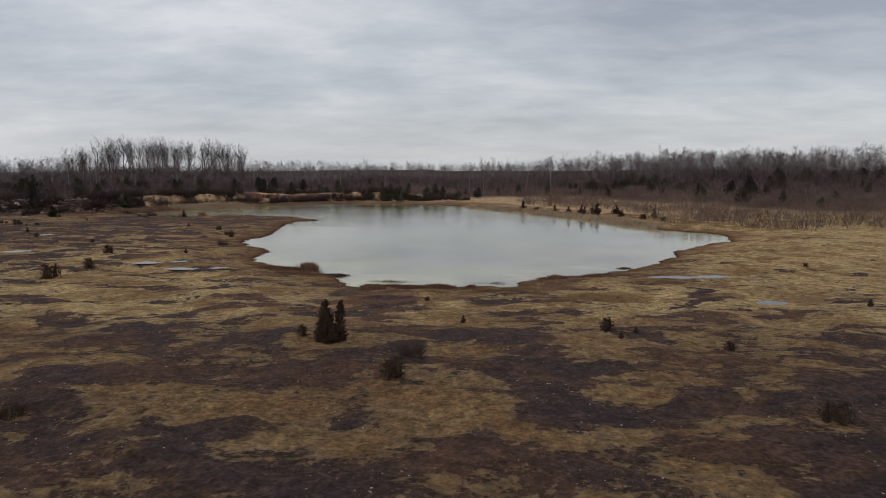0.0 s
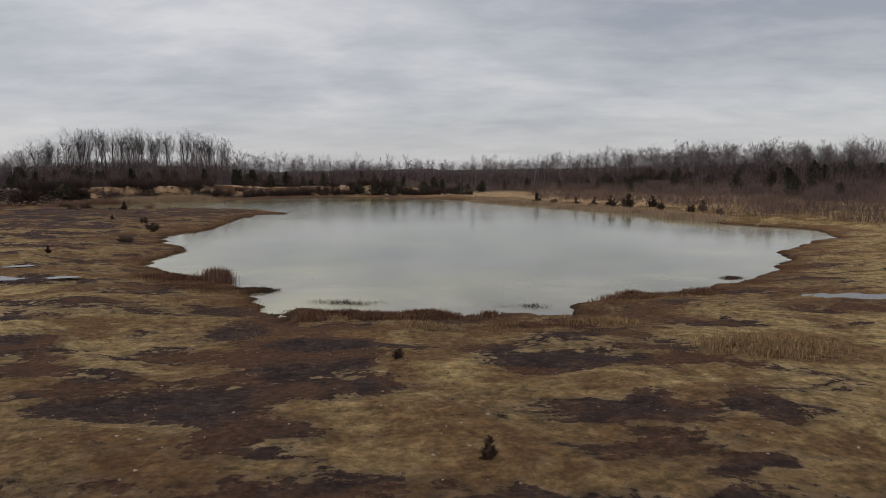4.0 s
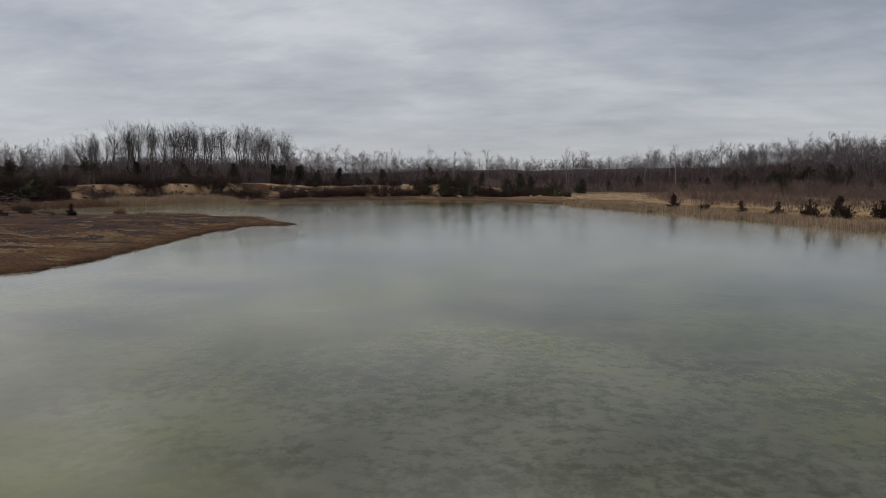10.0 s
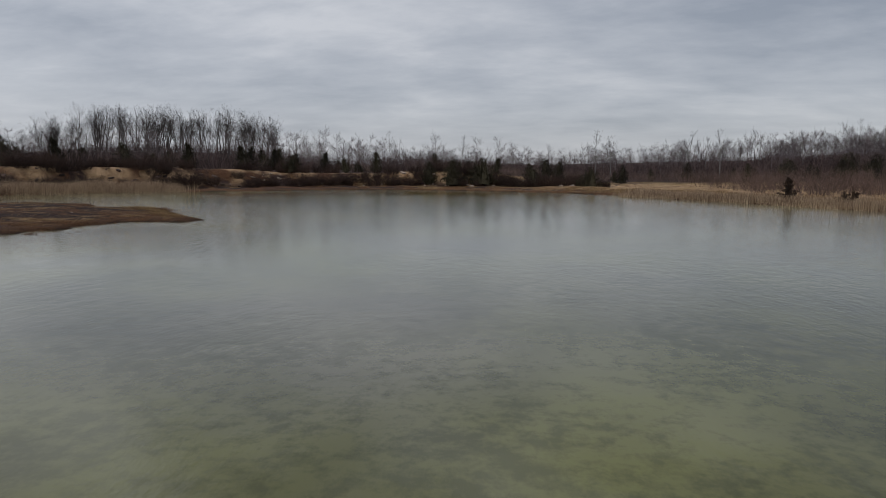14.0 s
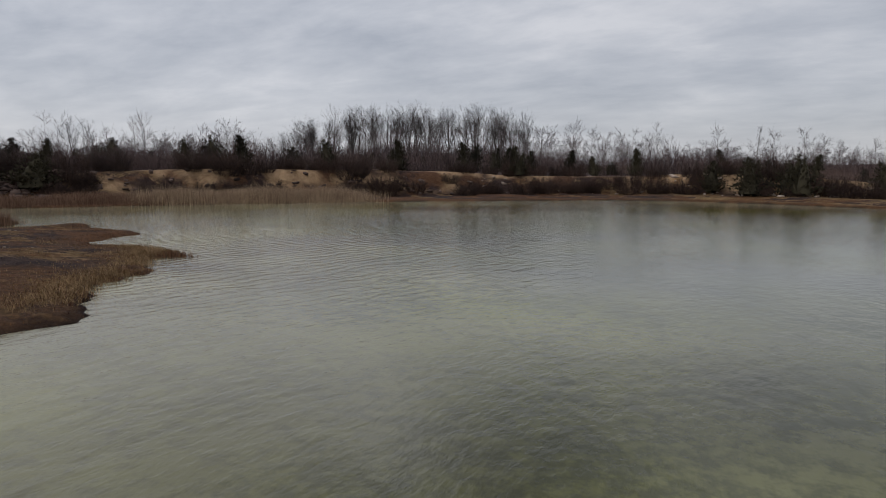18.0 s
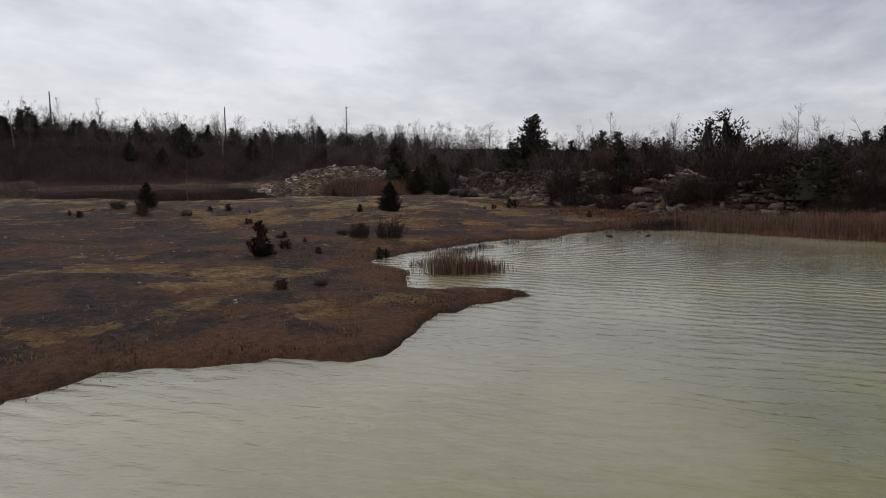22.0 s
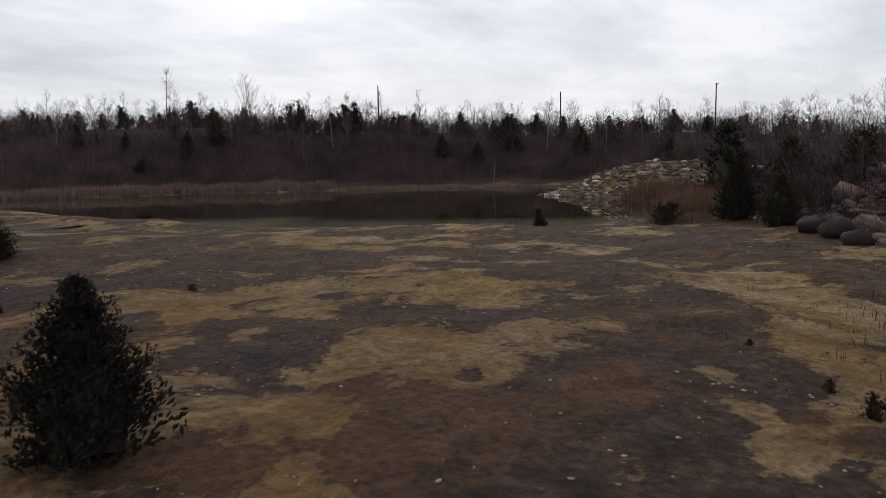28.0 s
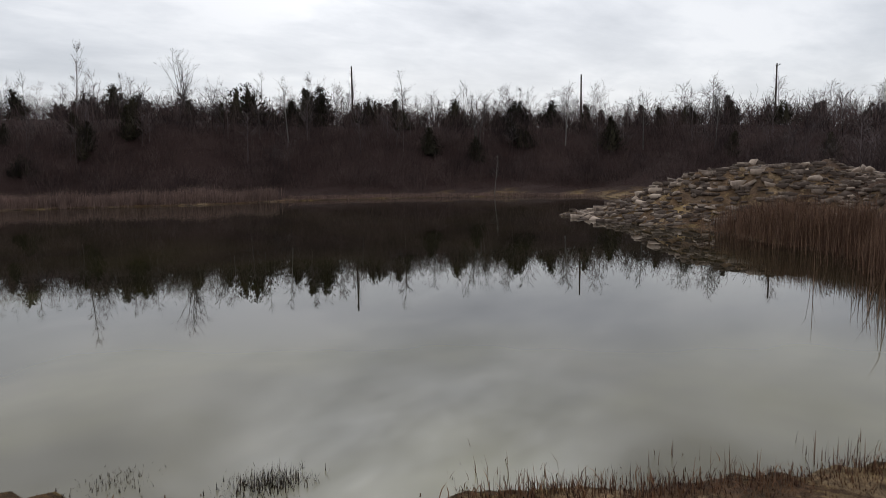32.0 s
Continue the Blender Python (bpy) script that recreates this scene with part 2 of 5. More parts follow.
    col = mix(nt, 1.0, col, (1.05, 0.95, 0.965), "MULTIPLY")
    link(nt, col, b.inputs["Base Color"])
    link(nt, ramp(nt, mat, [(0.0, 0.82), (1.0, 0.97)]), b.inputs["Roughness"])
    b.inputs["Specular IOR Level"].default_value = 0.08
    h = math_node(nt, "ADD", math_node(nt, "MULTIPLY", mat, 0.6), math_node(nt, "MULTIPLY", fine, 1.0))
    h = math_node(nt, "ADD", h, math_node(nt, "MULTIPLY", grit, 0.4))
    bump(nt, b, h, 1.0, 0.13)
    return m


def water_material(name, clear, green, weed, rough, ripple, wave, silt_and_sky=None, reach=8.0):
    """Shallow still water: the murky bed shows through under the reflected sky."""
    m, nt, b = material(name)
    p = position(nt)
    cloudy = noise_tex(nt, p, 0.09, 4, 0.55, 0.6)
    weedy = noise_tex(nt, p, 0.4, 6, 0.68, 0.2)
    spots = noise_tex(nt, p, 3.2, 6, 0.74, 0.1)
    col = mix(nt, ramp(nt, cloudy, [(0.38, 0.0), (0.62, 1.0)]), clear, green)
    w = math_node(nt, "ADD", math_node(nt, "MULTIPLY", weedy, 0.38), math_node(nt, "MULTIPLY", spots, 0.62))
    col = mix(nt, math_node(nt, "MULTIPLY", ramp(nt, w, [(0.465, 0.0), (0.57, 0.82)]), attribute(nt, "weed") if silt_and_sky else 0.6), col, weed)
    if silt_and_sky:
        col = mix(nt, math_node(nt, "MULTIPLY", attribute(nt, "weed"), 0.38), col, weed)
        # pale shore silt, lightened further to carry reflected sky in the base colour
        near = math_node(nt, "ADD", math_node(nt, "DIVIDE", attribute(nt, "depth"), reach), math_node(nt, "MULTIPLY", math_node(nt, "SUBTRACT", cloudy, 0.5), 0.8))
        shallow = nt.nodes.new("ShaderNodeSeparateXYZ")
        link(nt, p, shallow.inputs[0])
        south = ramp(nt, math_node(nt, "DIVIDE", shallow.outputs[1], 200.0), [(0.25, 0.7), (0.36, 0.8), (0.46, 0.65)])
        col = mix(nt, math_node(nt, "MULTIPLY", ramp(nt, near, [(0.1, 1.0), (0.55, 0.6), (1.0, 0.0)]), south), col, silt_and_sky)
    murk = noise_tex(nt, mapping(nt, p, (1, 1, 1), (0, 0, 0), (7, 3, 0)), 0.16, 3, 0.5, 0.4)
    col = mix(nt, 1.0, col, ramp(nt, murk, [(0.32, (0.66, 0.66, 0.70)), (0.5, (0.96, 0.97, 0.93)), (0.66, (1.22, 1.24, 1.08))]), "MULTIPLY")
    link(nt, col, b.inputs["Base Color"])
    b.inputs["IOR"].default_value = 1.333
    if silt_and_sky and reach < 11:
        where = nt.nodes.new("ShaderNodeSeparateXYZ")
        link(nt, p, where.inputs[0])
        along_x = ramp(nt, math_node(nt, "DIVIDE", math_node(nt, "ADD", where.outputs[0], 60.0), 60.0), [(0.3, rough[0]), (0.75, rough[1])])
        link(nt, along_x, b.inputs["Roughness"])
    else:
        b.inputs["Roughness"].default_value = rough
    wind = noise_tex(nt, p, 0.05, 2, 0.5)
    r1 = noise_tex(nt, mapping(nt, p, (1.5, 0.8, 1), (0, 0, 12)), wave, 5, 0.6, 0.2)
    r2 = noise_tex(nt, mapping(nt, p, (1.9, 0.7, 1), (0, 0, -10)), wave * 2.8, 3, 0.55)
    crest = nt.nodes.new("ShaderNodeTexWave")
    crest.inputs["Scale"].default_value, crest.inputs["Distortion"].default_value = 0.7, 9.0
    crest.inputs["Detail"].default_value, crest.inputs["Detail Scale"].default_value = 2.0, 0.9
    link(nt, mapping(nt, p, (1, 1, 1), (0, 0, 8)), crest.inputs["Vector"])
    reachx = nt.nodes.new("ShaderNodeSeparateXYZ")
    link(nt, p, reachx.inputs[0])
    west_end = ramp(nt, math_node(nt, "DIVIDE", math_node(nt, "ADD", reachx.outputs[0], 60.0), 60.0), [(0.6, 1.0), (0.85, 0.0)])
    h = math_node(nt, "ADD", r1, math_node(nt, "MULTIPLY", r2, 0.5))
    h = math_node(nt, "ADD", h, math_node(nt, "MULTIPLY", math_node(nt, "MULTIPLY", crest.outputs["Fac"], west_end), 0.36))
    h = math_node(nt, "MULTIPLY", h, ramp(nt, wind, [(0.35, 0.45), (0.65, 1.0)]))
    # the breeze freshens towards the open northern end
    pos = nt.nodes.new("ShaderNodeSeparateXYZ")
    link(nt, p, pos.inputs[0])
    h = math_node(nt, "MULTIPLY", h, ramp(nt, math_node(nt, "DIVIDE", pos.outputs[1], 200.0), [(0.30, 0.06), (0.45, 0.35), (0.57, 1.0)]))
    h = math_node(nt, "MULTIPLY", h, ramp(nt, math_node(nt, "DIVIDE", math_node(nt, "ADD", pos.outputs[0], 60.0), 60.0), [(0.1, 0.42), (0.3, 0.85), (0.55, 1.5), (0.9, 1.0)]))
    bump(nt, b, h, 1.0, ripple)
    return m


def plain_material(name, lo, hi, scale, rough=0.9, relief=0.0, per_object=0.0, island=0.0, clump=0.0):
    """Two tones mixed by fine noise, varied from piece to piece."""
    m, nt, b = material(name)
    p = position(nt)
    n = noise_tex(nt, p, scale, 4, 0.65)
    big = noise_tex(nt, p, scale * 0.13, 3, 0.5)
    f = math_node(nt, "ADD", math_node(nt, "MULTIPLY", n, 0.65), math_node(nt, "MULTIPLY", big, 0.35))
    if clump:
        f = math_node(nt, "ADD", f, math_node(nt, "MULTIPLY", math_node(nt, "SUBTRACT", noise_tex(nt, p, 0.22, 2, 0.5), 0.5), clump))
    if per_object:
        r = nt.nodes.new("ShaderNodeObjectInfo").outputs["Random"]
        f = math_node(nt, "ADD", f, math_node(nt, "MULTIPLY", math_node(nt, "SUBTRACT", r, 0.5), per_object))
    if island:
        r = nt.nodes.new("ShaderNodeNewGeometry").outputs["Random Per Island"]
        f = math_node(nt, "ADD", f, math_node(nt, "MULTIPLY", math_node(nt, "SUBTRACT", r, 0.5), island))
    link(nt, ramp(nt, f, [(0.3, lo), (0.7, hi)]), b.inputs["Base Color"])
    b.inputs["Roughness"].default_value = rough
    b.inputs["Specular IOR Level"].default_value = 0.25
    if relief:
        bump(nt, b, n, 0.8, relief)
    return m


M_GROUND = ground_material()
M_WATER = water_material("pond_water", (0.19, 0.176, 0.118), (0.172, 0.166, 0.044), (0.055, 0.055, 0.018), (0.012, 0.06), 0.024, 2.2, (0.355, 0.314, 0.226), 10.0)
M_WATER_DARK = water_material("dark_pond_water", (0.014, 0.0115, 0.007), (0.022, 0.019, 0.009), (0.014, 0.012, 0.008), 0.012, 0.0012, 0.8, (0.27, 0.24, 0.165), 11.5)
M_PUDDLE = water_material("puddle_water", (0.10, 0.08, 0.06), (0.08, 0.066, 0.05), (0.05, 0.04, 0.03), 0.12, 0.004, 1.5)
M_BARK = plain_material("grey_bark", (0.04, 0.034, 0.031), (0.115, 0.10, 0.09), 6, 0.9, 0.02, 0.3)
M_PALE_BARK = plain_material("pale_bark", (0.10, 0.088, 0.08), (0.23, 0.21, 0.19), 5, 0.85, 0.01, 0.3)
M_TWIG = plain_material("bare_twigs", (0.028, 0.022, 0.021), (0.07, 0.055, 0.051), 3, 0.9, 0, 0.4)
M_BRUSH = plain_material("bare_brush", (0.036, 0.0245, 0.023), (0.136, 0.091, 0.082), 0.9, 0.9, 0, 0, 0.5, 1.6)
M_EAST_BRUSH = plain_material("east_brush", (0.065, 0.043, 0.035), (0.195, 0.128, 0.10), 0.9, 0.9, 0, 0, 0.5, 1.6)
M_WOODS = plain_material("far_woods", (0.064, 0.05, 0.049), (0.175, 0.14, 0.134), 0.6, 0.9, 0, 0, 0.5, 1.6)
M_CEDAR = plain_material("cedar_foliage", (0.016, 0.014, 0.009), (0.056, 0.047, 0.026), 5, 0.85, 0, 0.35, 0.5)
M_JUNIPER = plain_material("winter_juniper", (0.022, 0.013, 0.0085), (0.072, 0.043, 0.024), 6, 0.85, 0, 0.4, 0.5)
M_SHRUB = plain_material("shrub_twigs", (0.025, 0.016, 0.013), (0.075, 0.045, 0.033), 5, 0.9, 0, 0.3, 0.5)
M_REED = plain_material("dry_reed", (0.17, 0.11, 0.07), (0.50, 0.36, 0.23), 1.2, 0.85, 0, 0, 0.6)
M_REED_DARK = plain_material("rusty_reed", (0.09, 0.046, 0.03), (0.26, 0.155, 0.098), 1.2, 0.85, 0, 0, 0.6)
M_REED_FAR = plain_material("far_reed", (0.115, 0.075, 0.062), (0.35, 0.235, 0.19), 1.2, 0.85, 0, 0, 0.6)
M_SEDGE = plain_material("sedge", (0.055, 0.025, 0.016), (0.19, 0.095, 0.046), 1.0, 0.9, 0, 0, 0.6)
M_RUSH = plain_material("dark_rush", (0.02, 0.014, 0.010), (0.075, 0.05, 0.032), 1.0, 0.85, 0, 0, 0.6)
M_TAN_GRASS = plain_material("tan_grass", (0.13, 0.078, 0.036), (0.35, 0.225, 0.108), 0.8, 0.9, 0, 0, 0.6)
M_ROCK = plain_material("limestone", (0.11, 0.08, 0.062), (0.52, 0.405, 0.315), 2.5, 0.9, 0.04, 0.5, 0.4)
M_DARK_ROCK = plain_material("weathered_rock", (0.036, 0.024, 0.020), (0.19, 0.13, 0.105), 2.5, 0.9, 0.04, 0.5, 0.4)
M_BOULDER = plain_material("dark_boulder", (0.016, 0.011, 0.0105), (0.058, 0.038, 0.035), 3.0, 0.9, 0.05, 0.3)
M_STONE = plain_material("floor_stones", (0.09, 0.068, 0.05), (0.40, 0.32, 0.24), 4, 0.9, 0.01, 0, 0.7)
M_POLE = plain_material("pole_wood", (0.045, 0.036, 0.03), (0.10, 0.082, 0.068), 8, 0.9, 0.01)
M_METAL = plain_material("porcelain", (0.20, 0.20, 0.20), (0.30, 0.30, 0.29), 8, 0.4)


# ---- terrain ----
def smooth(a, b, x):
    t = np.clip((x - a) / (b - a), 0, 1)
    return t * t * (3 - 2 * t)


def wavy(x, y, size, seed, octaves=3):
    """Cheap smooth noise from -1 to 1, size in metres."""
    rng = np.random.default_rng(seed)
    out, amp, total = np.zeros_like(x), 1.0, 0.0
    for o in range(octaves):
        for k in range(4):
            a, ph = rng.uniform(0, math.tau), rng.uniform(0, math.tau)
            w = math.tau / (size * 0.5 ** o * rng.uniform(0.75, 1.4))
            out += amp * 0.5 * np.sin(w * (x * math.cos(a) + y * math.sin(a)) + ph)
        total += amp
        amp *= 0.55
    return out / total


def curve(points, steps=5):
    """A closed round line through the given corners."""
    p = np.array(points, float)
    t = np.linspace(0, 1, steps, endpoint=False)[:, None]
    out = []
    for i in range(len(p)):
        a, b, c, d = p[i - 1], p[i], p[(i + 1) % len(p)], p[(i + 2) % len(p)]
        out.append(0.5 * (2 * b + (c - a) * t + (2 * a - 5 * b + 4 * c - d) * t ** 2 + (3 * b - a - 3 * c + d) * t ** 3))
    return np.concatenate(out)


def signed(poly, x, y):
    """Distance to a closed outline: positive outside."""
    x, y = np.asarray(x, float), np.asarray(y, float)
    best, inside = np.full(x.shape, 1e18), np.zeros(x.shape, bool)
    for (ax, ay), (bx, by) in zip(poly, np.roll(poly, -1, 0)):
        dx, dy = bx - ax, by - ay
        t = np.clip(((x - ax) * dx + (y - ay) * dy) / (dx * dx + dy * dy + 1e-12), 0, 1)
        np.minimum(best, (x - ax - t * dx) ** 2 + (y - ay - t * dy) ** 2, out=best)
        if ay != by:
            inside ^= ((ay > y) != (by > y)) & (x < dx * (y - ay) / dy + ax)
    d = np.sqrt(best)
    return np.where(inside, -d, d)


POND = curve([(-6.5, 47.5), (-5.5, 46.3), (-4.2, 45.5), (-2.3, 45.0), (-0.75, 45.2), (1.0, 44.5), (2.7, 44.9), (4.65, 44.8), (4.8, 46.6), (6.9, 47.8), (8.0, 49.8), (10.0, 49.5),
              (13.6, 52.2), (17.0, 56.0), (19.4, 59.3), (22.4, 65.5), (27.6, 71.6), (31.0, 75.0), (33.2, 83.4), (28.5, 89.6), (26.0, 99.0),
              (22.8, 110.0), (18.0, 121.0), (13.2, 131.5), (8.3, 141.5), (1.0, 155.5), (-10.5, 162.5), (-22.0, 165.0), (-33.0, 157.0),
              (-43.7, 146.0), (-49.5, 137.0), (-53.5, 129.5), (-57.0, 123.6), (-54.0, 121.0), (-51.2, 120.0), (-49.4, 117.6), (-44.6, 115.7),
              (-42.7, 115.5), (-41.3, 116.8), (-40.3, 117.4), (-39.0, 117.5), (-38.6, 118.2), (-39.0, 119.4), (-38.1, 120.7), (-35.2, 119.3), (-32.3, 119.0), (-30.8, 115.9), (-26.6, 115.5), (-25.1, 114.9), (-24.9, 113.6), (-23.1, 112.2), (-21.9, 109.9), (-20.2, 108.3), (-19.4, 106.4), (-21.6, 99.0)])
POND_WEST = [(-21.2, 88.3), (-20.6, 82.0), (-21.8, 77.0), (-20.0, 70.5), (-16.6, 66.0), (-16.4, 61.0), (-15.2, 57.0), (-10.6, 53.3), (-9.2, 51.3), (-8.2, 49.9)]
POND = np.concatenate([POND[:-4], curve([tuple(POND[-5])] + POND_WEST + [tuple(POND[0])])[:-5]])
POND2 = curve([(-72.0, 20.0), (-75.0, 40.0), (-77.6, 62.0), (-80.8, 78.6), (-83.8, 83.2), (-86.2, 86.6), (-88.2, 88.9), (-91.0, 91.0), (-93.8, 93.0), (-97.2, 94.5),
               (-102.0, 93.8), (-110.0, 90.5), (-117.0, 87.0), (-119.5, 82.5), (-124.0, 76.5), (-126.0, 71.0), (-131.5, 60.5), (-137.0, 62.0),
               (-147.0, 60.0), (-159.0, 46.0), (-152.0, 33.0), (-141.0, 24.0), (-130.0, 18.0), (-121.0, 17.5), (-113.0, 12.5), (-105.5, 8.5), (-95.0, 4.5), (-80.0, 0.0)])
LEVEL, LEVEL2 = 0.0, -0.6
BASIN = curve([(-104, 99), (-93, 107), (-84.5, 113.5), (-75, 118.5), (-66, 124), (-60.5, 129.5), (-56.5, 137.5), (-50.5, 146.5), (-45, 154), (-37, 164), (-24, 172), (-10, 170), (2, 172),
               (20, 176), (38, 160), (44, 140), (52, 122), (66, 104), (88, 84), (112, 40), (118, -40), (60, -120), (-20, -120), (-62, -60),
               (-76, -12), (-93, -1.5), (-107, 3.5), (-121, 9.5), (-132, 11), (-146, 22), (-160, 30), (-168, 46), (-158, 66), (-143, 74), (-132, 80), (-120, 91)], 4)
PUDDLES = [(17.0, 46.4, 1.5, 0.5, 10), (15.2, 46.6, 0.9, 0.4, 10), (20.6, 45.2, 0.8, 0.5, 30), (17.2, 36.8, 1.4, 0.9, 160), (-22.4, 54.5, 1.2, 0.5, 20), (-18.2, 50.4, 1.3, 0.4, 5),
           (-26.6, 49.1, 1.0, 0.4, 0), (-39.6, 62.5, 1.3, 0.8, 0), (-45.2, 80.1, 1.2, 0.9, 0), (-66.0, 78.0, 4.5, 0.8, 20)]
ISLETS = [(-7.7, 49.8, 0.9, 0.45, 10), (-11.0, 52.2, 1.5, 0.6, 10), (14.2, 53.6, 0.8, 0.35, 30)]
# mats of tan grass and of dark moss on the floor: x, y, half length, half width, turn
DARK_SOUTH = [(-4.2, 21.7, 1.9, 1.3, 178), (-9.2, 21.5, 2.0, 1.3, 8), (3.5, 23.2, 1.7, 2.5, 176), (3.2, 18.4, 1.5, 1.6, 11), (-2.3, 17.7, 0.6, 1.4, 166), (7.5, 18.9, 1.3, 1.4, 173),
      (-6.3, 16.6, 1.4, 0.9, 4), (0.3, 16.1, 1.1, 0.6, 2)]
TAN_SOUTH = [(-6.7, 18.6, 2.2, 0.8, 4), (-4.4, 18.9, 1.1, 1.4, 9), (0.3, 19.2, 1.8, 2.2, 176), (-7.5, 23.7, 1.2, 0.9, 4), (7.8, 22.9, 1.7, 0.9, 4), (5.9, 19.8, 0.9, 0.4, 0),
      (5.7, 23.7, 1.4, 0.8, 174), (9.0, 19.5, 0.7, 0.5, 164), (-2.8, 16.2, 0.7, 0.6, 4), (1.8, 16.3, 0.6, 0.6, 178)]
DARK_MIDDLE = [(1.4, 27.3, 3.1, 1.7, 0), (-1.8, 24.2, 0.5, 0.6, 5), (-1.0, 25.3, 0.7, 1.2, 14), (-9.0, 30.8, 1.1, 1.6, 5), (-6.8, 26.6, 0.9, 1.1, 167), (-5.8, 33.6, 2.8, 2.2, 4),
      (-3.3, 37.8, 1.9, 2.0, 171), (-4.9, 42.3, 2.7, 2.6, 175), (4.1, 32.6, 0.9, 1.1, 1), (6.2, 32.4, 0.6, 0.7, 172), (2.8, 36.7, 1.1, 1.2, 166), (5.3, 30.3, 1.2, 0.6, 0),
      (3.0, 24.7, 0.9, 0.5, 178)]
TAN_MIDDLE = [(-3.7, 25.8, 1.8, 1.4, 2), (-0.2, 24.7, 0.3, 0.7, 19), (5.6, 25.7, 1.4, 1.8, 176), (7.3, 30.6, 2.1, 1.0, 175), (2.1, 30.6, 2.1, 1.2, 2), (-0.5, 31.3, 1.2, 1.3, 0),
      (-0.2, 36.4, 1.2, 1.8, 179), (-7.0, 30.5, 1.4, 2.1, 166), (5.4, 34.9, 1.6, 1.1, 178), (9.1, 37.9, 2.5, 2.8, 12), (-9.0, 39.0, 1.1, 1.8, 25), (-9.0, 34.0, 1.4, 0.9, 0),
      (-10.7, 33.7, 1.4, 1.0, 174)]
DARK_SHORE = [(-5.0, 42.0, 1.3, 0.9, 0), (-2.5, 41.8, 0.8, 0.7, 176), (-7.1, 44.8, 0.6, 0.6, 4), (-6.1, 46.7, 0.5, 0.4, 179), (6.0, 43.2, 0.8, 0.6, 178), (0.0, 41.7, 0.4, 0.3, 7)]
TAN_SHORE = [(-6.7, 43.4, 1.0, 0.4, 6), (2.1, 42.8, 0.6, 0.3, 172), (-4.3, 43.2, 0.5, 1.3, 175), (-1.1, 41.9, 0.6, 0.3, 6), (5.2, 42.1, 0.4, 0.9, 177), (6.3, 45.7, 0.7, 0.4, 175)]
DARK_SPIT = [(-32.9, 116.8, 0.9, 0.9, 106), (-33.4, 112.7, 1.5, 1.1, 104), (-30.8, 115.1, 0.9, 0.5, 115), (-44.9, 105.4, 2.8, 2.1, 107), (-41.6, 109.9, 1.9, 1.1, 93), (-51.9, 116.5, 2.1, 1.3, 127),
      (-56.3, 107.5, 3.2, 2.2, 116), (-66.5, 112.7, 2.8, 3.3, 134), (-53.3, 101.7, 3.3, 1.3, 117), (-50.6, 111.2, 2.3, 1.1, 122), (-54.8, 117.6, 1.4, 0.7, 137), (-46.3, 114.4, 1.3, 0.8, 131),
      (-53.6, 116.4, 2.0, 0.7, 130), (-45.4, 105.3, 2.7, 3.9, 107), (-42.4, 112.7, 1.9, 1.7, 108), (-59.0, 114.8, 3.2, 2.7, 105), (-38.2, 117.4, 0.9, 0.7, 109), (-51.1, 117.4, 1.5, 1.9, 124),
      (-62.3, 113.2, 2.4, 4.1, 121), (-55.3, 108.5, 3.7, 2.3, 122)]
TAN_SPIT = [(-36.7, 113.1, 1.4, 1.6, 121), (-34.3, 117.2, 1.2, 1.0, 114), (-31.8, 113.5, 0.7, 0.5, 109), (-38.0, 109.8, 1.7, 1.8, 109), (-33.0, 119.2, 0.6, 0.5, 118), (-57.3, 103.2, 2.2, 3.2, 138),
      (-54.4, 115.3, 1.6, 0.6, 129), (-56.2, 111.2, 2.0, 1.5, 109), (-48.6, 115.4, 1.3, 0.8, 129), (-52.8, 120.1, 1.1, 0.6, 143), (-56.3, 104.8, 4.2, 3.7, 105), (-54.0, 113.3, 3.0, 2.6, 106),
      (-39.3, 113.5, 1.7, 1.0, 108), (-54.2, 115.6, 2.5, 0.9, 123), (-55.1, 110.8, 1.0, 1.9, 122)]
DARK_WEST = [(-67.0, 106.0, 1.8, 1.7, 133), (-64.8, 107.0, 1.3, 1.0, 137), (-66.6, 112.5, 2.1, 1.5, 138), (-82.8, 104.4, 2.9, 3.8, 131), (-70.9, 97.0, 3.1, 2.3, 130), (-63.9, 112.3, 1.0, 0.5, 141),
      (-69.5, 108.0, 1.3, 0.9, 135), (-70.9, 110.8, 0.7, 0.5, 135)]
TAN_WEST = [(-66.6, 103.0, 1.9, 2.7, 143), (-71.5, 106.4, 2.4, 1.8, 134), (-66.8, 109.8, 1.4, 1.1, 135), (-63.5, 109.4, 1.0, 1.3, 139), (-76.6, 109.2, 1.6, 4.9, 143), (-67.9, 113.0, 0.5, 2.0, 138),
      (-70.5, 113.5, 0.8, 2.3, 125), (-70.8, 103.1, 1.7, 1.2, 133), (-62.7, 111.3, 0.6, 0.5, 134), (-75.6, 94.7, 3.8, 2.4, 133)]
DARK_POND = [(-83.5, 98.4, 2.0, 1.7, 138), (-75.7, 96.1, 1.4, 0.9, 139), (-76.5, 99.0, 1.3, 0.6, 142), (-77.1, 101.6, 1.2, 0.6, 138), (-83.6, 102.8, 1.1, 2.0, 121), (-74.2, 98.4, 0.9, 0.8, 143),
      (-79.6, 91.1, 2.4, 0.8, 131)]
